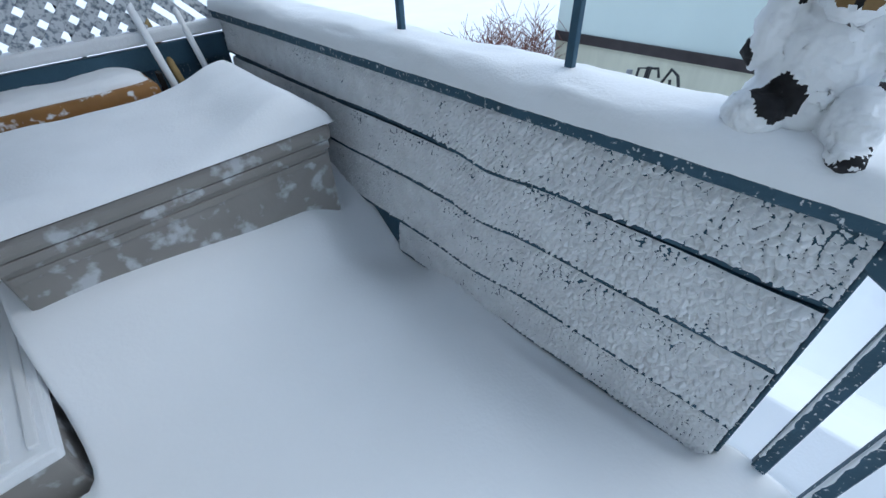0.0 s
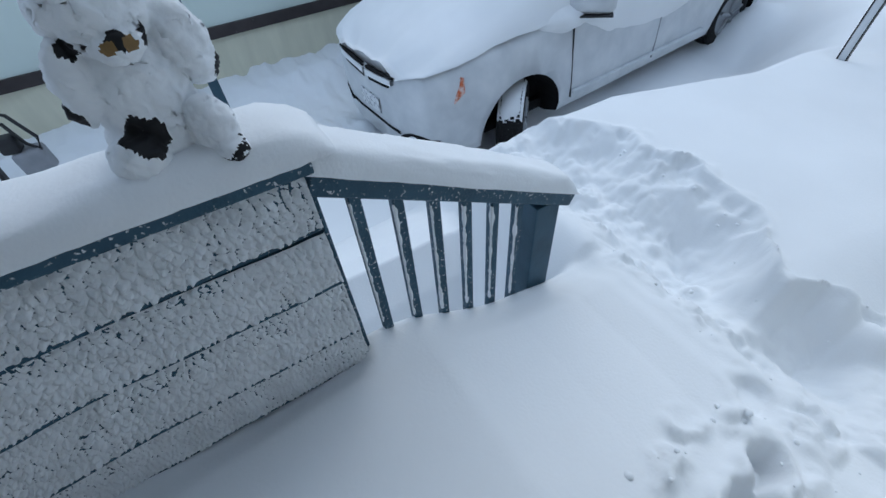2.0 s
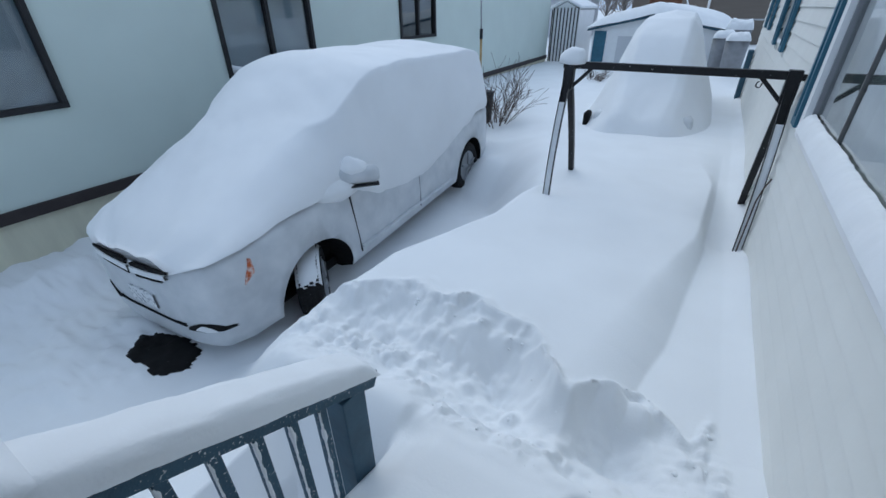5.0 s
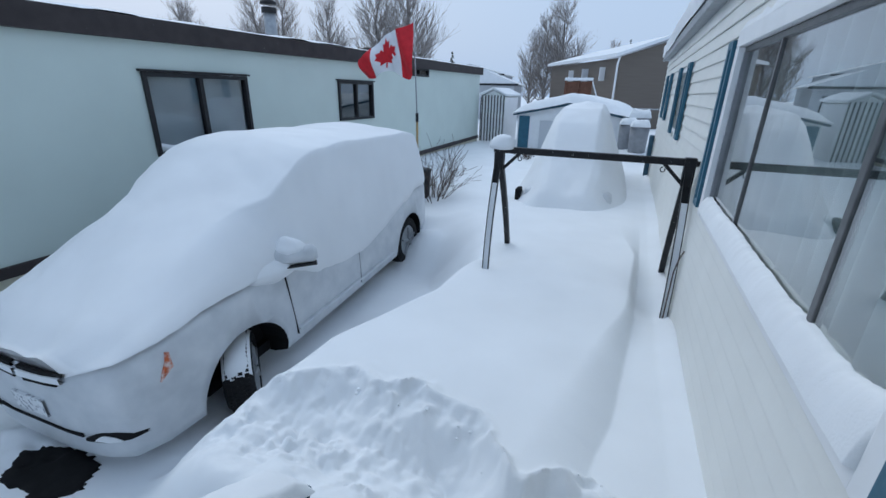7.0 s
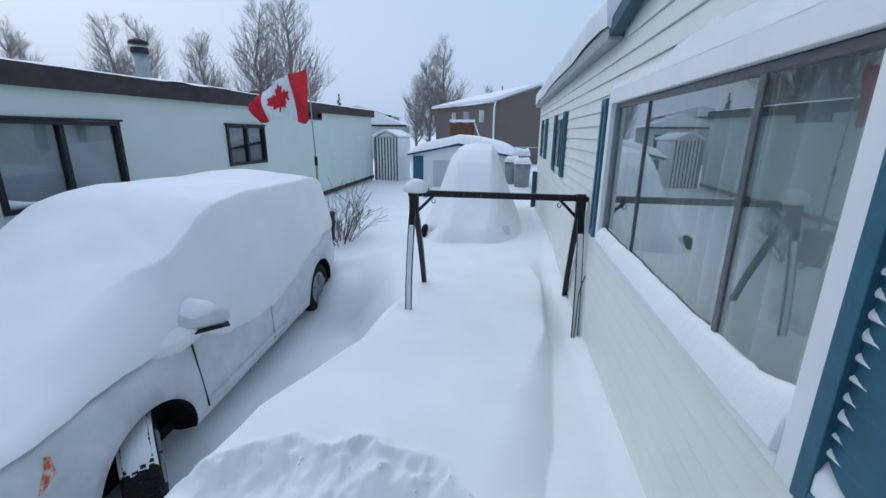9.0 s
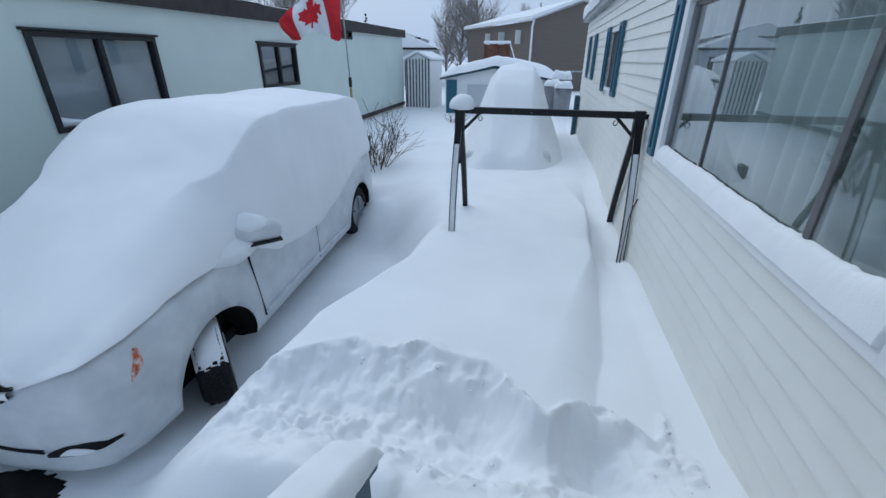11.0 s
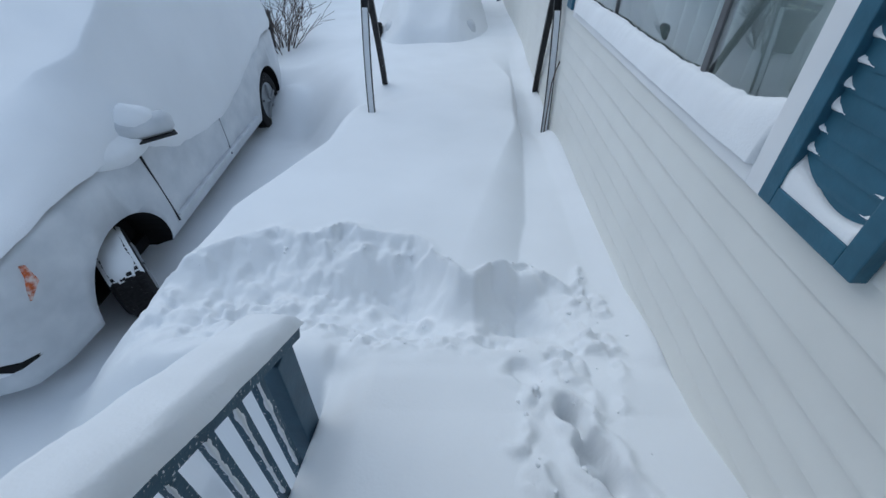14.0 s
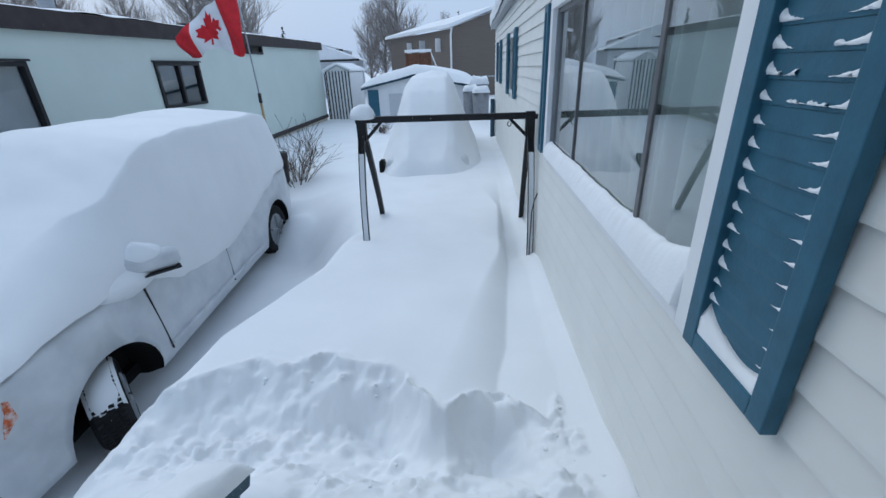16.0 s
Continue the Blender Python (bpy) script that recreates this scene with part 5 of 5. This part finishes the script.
part("body", box((-0.3, -0.25, 0.75), (0.3, 0.25, 1.10), 0.05, 2), M_PLASTIC, bbq)
for sx in (-0.25, 0.25):
    part("leg", box((sx - 0.02, -0.2, -0.1), (sx + 0.02, 0.2, 0.75), 0.005), M_FRAME, bbq)
cap_snow("snow_cap", (-0.32, 0, 1.08), (0.32, 0, 1.08), 0.26, 0.25, bbq, "", 0.03, 9)
planter = thing("dark_planter", "dark blue narrow bin standing against the house wall", "bin", Matrix.Translation((1.12, 13.3, 0.62)))
part("body", box((0.05, -0.15, -0.15), (0.15, 0.15, 0.95), 0.02), M_BLUE, planter)
# flag on its pole
pole = thing("flag_on_pole", "red and white national flag on a thin yellow pole", "flag", Matrix.Translation((-3.25, 9.75, 0.3)))
link("lower_pole", *tube([(0.02, 0, -0.4), (0.01, 0, 1.66)], 0.022, 8), M_WOOD, pole, "yellow wooden pole", True)
link("upper_pole", *tube([(0.01, 0, 1.66), (-0.05, 0, 3.42)], 0.013, 8), M_STEEL, pole, "", True)
link("joint", *tube([(0.01, 0, 1.58), (0.01, 0, 1.75)], 0.03, 8), M_FRAME, pole, "", True)


def flag_point(S, T, lift=0.0):
    """A point of the drooping flag: S from the pole to the fly end, T from its top edge down."""
    fall = 0.62 * S**1.25 + 0.05 * np.sin(S * 8 + 0.5)
    tall = 0.92 * (1 - 0.62 * S**1.2) * (1 + 0.05 * np.sin(S * 11))
    X = -0.05 - 1.28 * S * (1 - 0.10 * S) + 0.05 * (T - 0.5) * np.sin(S * 9)
    Y = -0.07 * np.sin(S * 8 + T * 2.5) - 0.12 * S * np.sin(T * 3 + 1) + 0.03 * np.sin(S * 21 + T * 5) - lift
    return X, Y, 3.38 - fall - tall * T


def cloth(name, s0, s1, material, label):
    S, T = np.meshgrid(np.linspace(s0, s1, 26), np.linspace(0, 1, 22))
    return sheet(name, *flag_point(S, T), material, pole, label)


cloth("red_band", 0.0, 0.25, M_RED, "red band")
cloth("white_band", 0.25, 0.75, M_FLAGW, "white field")
cloth("red_band", 0.75, 1.0, M_RED, "red band")
leaf = [(0, .5), (.09, .33), (.2, .38), (.17, .12), (.3, .25), (.34, .17), (.5, .19), (.43, .02), (.5, -.04), (.24, -.25), (.27, -.36), (.03, -.31), (.03, -.5)]
leaf = leaf + [(-x, z) for x, z in leaf[::-1] if x]
lx, lz = np.array(leaf).T
link("leaf_emblem", np.stack([*flag_point(0.5 - 0.36 * lx, 0.5 - 0.80 * lz, 0.012)], -1), [tuple(range(len(leaf)))], M_RED, pole, "red leaf shape")


# ---- bushes and trees ----
def grow(rng, base, direction, length, radius, depth, verts, faces, up=0.25, spread_=0.5, split=(2, 4), sides=4):
    d = Vector(direction).normalized()
    pts, rad, p = [Vector(base)], [radius], Vector(base)
    n = 4
    for i in range(n):
        d = (d + Vector((rng.gauss(0, 0.10), rng.gauss(0, 0.10), rng.gauss(0.02, 0.05) + up * 0.08))).normalized()
        p = p + d * length / n
        pts.append(p.copy())
        rad.append(max(radius * (1 - 0.6 * (i + 1) / n), 0.0035))
    v, f = tube(pts, 0, sides, rad, False)
    o = len(verts)
    verts += v
    faces += [tuple(k + o for k in q) for q in f]
    if depth <= 0:
        return
    for _ in range(rng.randint(*split)):
        t = rng.uniform(0.3, 1.0)
        i = min(n - 1, int(t * n))
        at = pts[i].lerp(pts[i + 1], t * n - i)
        side = Vector((rng.gauss(0, 1), rng.gauss(0, 1), rng.gauss(0, 0.4))).normalized()
        grow(rng, at, d * (1 - spread_) + side * spread_ + Vector((0, 0, up)), length * rng.uniform(0.5, 0.75), rad[i] * 0.62, depth - 1, verts, faces, up, spread_, split, 3)


def bush(name, label, place, seed, h, stems, material, r=0.012, spread_=0.5, flare=0.55):
    rng = random.Random(seed)
    b = thing(name, label, "bush", Matrix.Translation(place))
    for i in range(stems):
        v, f = [], []
        a, out = rng.uniform(0, 6.28), flare * rng.uniform(0.5, 1.3)
        grow(rng, (0.08 * math.cos(a), 0.08 * math.sin(a), -0.1), (out * math.cos(a), out * math.sin(a), 1), h * rng.uniform(0.5, 0.75), r, 2, v, f, 0.15, spread_, (3, 5))
        link("branch", v, f, material, b)
    return b


bush("bare_bush", "bare leafless bush standing in the snow beside the van", (-2.55, 9.1, 0.45), 3, 1.12, 15, M_TWIG, 0.011)
bush("red_twig_bush", "large red-brown leafless bush in open snow", (-4.7, -2.44, -0.15), 5, 1.15, 38, M_REDTWIG, 0.013, 0.60, 1.15)
bush("dry_weeds", "sparse dry weed stalks poking through the snow", (-2.1, 14.5, 0.55), 8, 0.5, 10, M_TWIG, 0.006)
gb = thing("garden_bin", "dark plastic bin standing behind the bush", "bin", Matrix.Translation((-2.95, 9.3, 0.35)))
link("body", *tube([(0, 0, -0.1), (0, 0, 0.62), (0, 0, 0.68)], 0.2, 14, [0.17, 0.21, 0.22]), M_FRAME, gb, smooth=True)


def tree(seed, h, trunk_r, label):
    rng = random.Random(seed)
    t = thing("tree", label, "tree", group="bare trees")
    pts = [Vector((rng.gauss(0, 0.03) * z, rng.gauss(0, 0.03) * z, z * h / 6 - 0.5)) for z in range(7)]
    rad = [trunk_r * 1.15 * (1 - 0.93 * i / 6) for i in range(7)]
    link("trunk", *tube(pts, 0, 8, rad), M_BARK, t, smooth=True)
    v, f = [], []
    for i in range(84):
        z = rng.uniform(0.16, 0.98)
        j = min(5, int(z * 6))
        at = pts[j].lerp(pts[j + 1], z * 6 - j)
        a = rng.uniform(0, 6.28)
        grow(rng, at, (math.cos(a), math.sin(a), 1.0), h * 0.25 * min(1.0, 1.12 - z, 0.45 + 1.6 * (z - 0.15)) + 0.35, trunk_r * 0.34 * (1.1 - z) + 0.008, 2, v, f, 0.28, 0.45, (4, 6), 3)
    link("crown", v, f, M_TREETWIG, t, "bare branching crown")
    return t


TREES = [tree(11, 9.0, 0.16, "tall bare grey poplar beyond the roofs"), tree(12, 8.0, 0.14, "tall bare grey poplar beyond the roofs"), tree(13, 10.0, 0.18, "tall bare grey poplar beyond the roofs")]
SPOTS = [(0, -17.2, 31.5, 1.0), (1, -20.8, 30.5, 0.9), (2, -14.6, 31.0, 0.95), (0, -27.5, 30.0, 0.9), (1, -25.5, 30.5, 1.0), (2, -36, 30.0, 0.8), (1, -8.3, 50, 1.05), (2, -6.4, 48, 0.95), (0, -10.5, 53, 0.8), (1, -2.8, 70, 0.95), (0, -40, 34, 0.9)]
for n_, (k, x, y, s) in enumerate(SPOTS):
    s *= 1.22
    m = pose(x, y, 0.3, 0, 0, 47 * n_) @ Matrix.Scale(s, 4)
    if n_ < 3:
        TREES[k].matrix_world = m
    else:
        copy_thing(TREES[k], pose(x, y, 0.3, 0, 0, 47 * n_)).scale = (s, s, s)


def fir(place, h, seed):
    rng = random.Random(seed)
    t = thing("conifer", "small dark conifer top beyond the roofs", "tree", Matrix.Translation(place), "conifers")
    link("trunk", *tube([(0, 0, -1), (0, 0, h)], 0.08, 6, [0.12, 0.01]), M_BARK, t)
    v, f = [], []
    for i in range(220):
        z = rng.uniform(0.15, 1) ** 0.8 * h
        r = (1 - z / h) * h * 0.24 * rng.uniform(0.5, 1.1) + 0.08
        a = rng.uniform(0, 6.28)
        d, o = Vector((math.cos(a), math.sin(a), -0.25)), len(v)
        s = Vector((-math.sin(a), math.cos(a), 0)) * r * 0.28
        p = Vector((0, 0, z))
        v += [p, p + d * r * 0.6 + s, p + d * r, p + d * r * 0.6 - s, p + d * r * 0.5 + Vector((0, 0, 0.08))]
        f += [(o, o + 1, o + 4), (o + 1, o + 2, o + 4), (o + 2, o + 3, o + 4), (o + 3, o, o + 4)]
    link("crown", v, f, M_FIR, t)


fir((-13.2, 36, 0.3), 5.2, 1)
fir((-31.5, 33, 0.3), 5.5, 2)
fir((-0.4, 48, 0.3), 7.0, 3)

# ---- houses at the back ----
bh = thing("taupe_house", "long taupe-sided house with snowy roof and wooden deck", "house", pose(-0.4, 31, 0.6, 0, 0, 0))
part("gable_wall", box((0, 0, -0.5), (5.2, 0.2, 4.0)), M_TAUPE, bh)
vv = [(0, 0, 4.0), (5.2, 0, 4.0), (2.75, 0, 4.85), (0, 0.2, 4.0), (5.2, 0.2, 4.0), (2.75, 0.2, 4.85)]
link("gable", vv, [(0, 1, 2), (5, 4, 3), (0, 2, 5, 3), (1, 4, 5, 2)], M_TAUPE, bh)
lw = [(0, 0.1, -0.5), (-5.5, 9.0, -0.5), (-5.5, 9.0, 3.95), (0, 0.1, 3.95)]
link("side_wall", lw + [(x + 0.2, y + 0.1, z) for x, y, z in lw], [(0, 1, 2, 3), (7, 6, 5, 4), (3, 2, 6, 7), (0, 4, 5, 1)], M_TAUPE, bh)
link("roof", [(-0.2, -0.3, 3.98), (-5.9, 9.0, 3.98), (-2.6, 10.6, 4.95), (2.75, -0.3, 4.95), (5.4, -0.3, 4.05), (0.5, 10, 4.05)] + [(-0.2, -0.3, 4.18), (-5.9, 9.0, 4.18), (-2.6, 10.6, 5.12), (2.75, -0.3, 5.12), (5.4, -0.3, 4.2), (0.5, 10, 4.2)], [(0, 1, 2, 3), (3, 2, 5, 4), (6, 9, 8, 7), (9, 10, 11, 8), (0, 6, 7, 1), (0, 3, 9, 6), (3, 4, 10, 9), (1, 7, 8, 2)], M_SNOWCAP, bh, "snow-covered roof")
link("downpipe", *tube([(-0.05, -0.1, 3.95), (-0.12, -0.1, 3.6), (-0.12, -0.1, 0)], 0.06, 6), M_WHITE, bh)
for t in (0.16, 0.60):
    x, y = -5.5 * t, 0.1 + 8.9 * t
    w = part("window", bar((x - 0.08, y - 0.05, 2.7), (x - 0.08, y - 0.05, 3.5), 0.06, 0.55, 0.01, (-0.85, -0.52, 0)), M_WHITE, bh)
    part("pane", bar((x - 0.12, y - 0.075, 2.78), (x - 0.12, y - 0.075, 3.42), 0.02, 0.40, 0.004, (-0.85, -0.52, 0)), M_FRAME, w)
x, y = -5.5 * 0.38, 0.1 + 8.9 * 0.38
part("door", bar((x - 0.08, y - 0.05, 1.5), (x - 0.08, y - 0.05, 3.5), 0.06, 0.7, 0.01, (-0.85, -0.52, 0)), M_GREYH, bh)
dk = thing("wooden_deck", "small brown wooden deck with snowy rails behind the garage", "deck", pose(-2.35, 28.5, 0.95) @ Matrix.Diagonal((0.55, 1, 1, 1)))
for sx in (-1.3, 0, 1.3):
    part("post", box((sx - 0.06, -0.06, -0.5), (sx + 0.06, 0.06, 2.3), 0.005), M_REDWOOD, dk)
part("panel", box((-1.3, 0.07, 1.2), (1.3, 0.12, 2.2), 0.005), M_REDWOOD, dk)
part("top_rail", box((-1.4, -0.1, 2.25), (1.4, 0.15, 2.4), 0.02), M_SNOWCAP, dk)
part("stair_rail", bar((1.3, 0, 2.3), (2.3, 0, 0.9), 0.1, 0.1), M_SNOWCAP, dk)
for x, y, w, h, rot, m in ((-9.6, 34, 4.2, 2.6, 8, M_GREYH), (-13.8, 42, 6, 3.6, 5, M_GREYH)):
    wh = thing("distant_house", "pale grey house with a snow-covered roof behind trees", "house", pose(x, y, 0.5, 0, 0, rot), "distant houses")
    part("wall", box((-w / 2, 0, -0.5), (w / 2, 6, h)), m, wh)
    link("roof", [(-w / 2 - 0.3, -0.3, h), (w / 2 + 0.3, -0.3, h), (0, -0.3, h + 0.9), (-w / 2 - 0.3, 6.3, h), (w / 2 + 0.3, 6.3, h), (0, 6.3, h + 0.9)], [(0, 1, 2), (5, 4, 3), (0, 2, 5, 3), (1, 4, 5, 2), (0, 3, 4, 1)], M_SNOWCAP, wh)
    part("eave", box((-w / 2 - 0.3, -0.34, h - 0.12), (w / 2 + 0.3, -0.305, h + 0.02), 0.004), M_FRAME, wh)
    part("window", box((w / 2 - 1.3, -0.05, h - 1.4), (w / 2 - 0.5, -0.003, h - 0.5), 0.01), M_FRAME, wh)
fence = thing("chain_fence", "thin steel fence rail and posts across the back yards", "fence")
for i in range(14):
    link("post", *tube([(-4 + 1.6 * i, 24, 0.2), (-4 + 1.6 * i, 24, 1.9)], 0.035, 6), M_STEEL, fence)
link("top_rail", *tube([(-4, 24, 1.88), (17, 24, 1.88)], 0.03, 6), M_STEEL, fence)

# ---- small machine by the neighbour's wall ----
# grey motor tool of the pressure washer sort
mach = thing("motor_tool", "grey motor tool with bent handlebars and a plank beside it", "power tool", pose(-4.05, -0.2, 0.0, 0, 0, -8))
part("plank", bar((0.1, -0.20, -0.1), (-0.05, -0.22, 0.58), 0.035, 0.09), M_PLASTIC, mach)
part("plank", bar((0.1, 0.02, -0.1), (-0.05, 0.0, 0.66), 0.035, 0.08), M_FRAME, mach)
link("rod", *tube([(0.1, -0.09, -0.1), (-0.05, -0.12, 0.62), (-0.05, 0.10, 0.66), (-0.03, 0.14, 0.58)], 0.015, 8), M_FRAME, mach, smooth=True)
part("motor", box((-0.08, 0.20, 0.12), (0.12, 0.42, 0.36), 0.04, 3), M_PLASTIC, mach, smooth=True)
part("tank", box((-0.05, 0.16, 0.36), (0.10, 0.30, 0.50), 0.03, 3), M_FRAME, mach, smooth=True)
link("handlebar", *tube([(0.0, 0.20, 0.55), (0.0, 0.27, 0.70), (0.02, 0.36, 0.66), (0.05, 0.46, 0.45), (0.04, 0.42, 0.34), (0.02, 0.34, 0.40), (0.0, 0.28, 0.60)], 0.016, 8), M_FRAME, mach, smooth=True)

# ---- loose snow lumps along the shovelled path ----
rng = random.Random(9)
vs, fs = [], []
for i in range(70):
    if i % 3:
        cx, cy, rx, ry = rng.choice(CLODS)
        c = (cx + rng.gauss(0, rx), cy + rng.gauss(0, ry))
    else:
        x = rng.uniform(-1.1, 1.0)
        c = (x, float(np.interp(x, LIP_X, LIP_Y)) + rng.gauss(-0.03, 0.06))
    if c[0] < -1.2 or c[0] > 1.2:
        continue
    r = 0.004 + 0.012 * rng.random() ** 2
    blob(vs, fs, (c[0], c[1], float(snow_height(np.array([c[0]]), np.array([c[1]]))[0]) + r * 0.2), r, i * 1.3)
tagged(link("snow_clumps", vs, fs, M_SNOWCAP, None, "", True), "loose broken snow lumps along the shovelled path", "snow", kind="stuff")
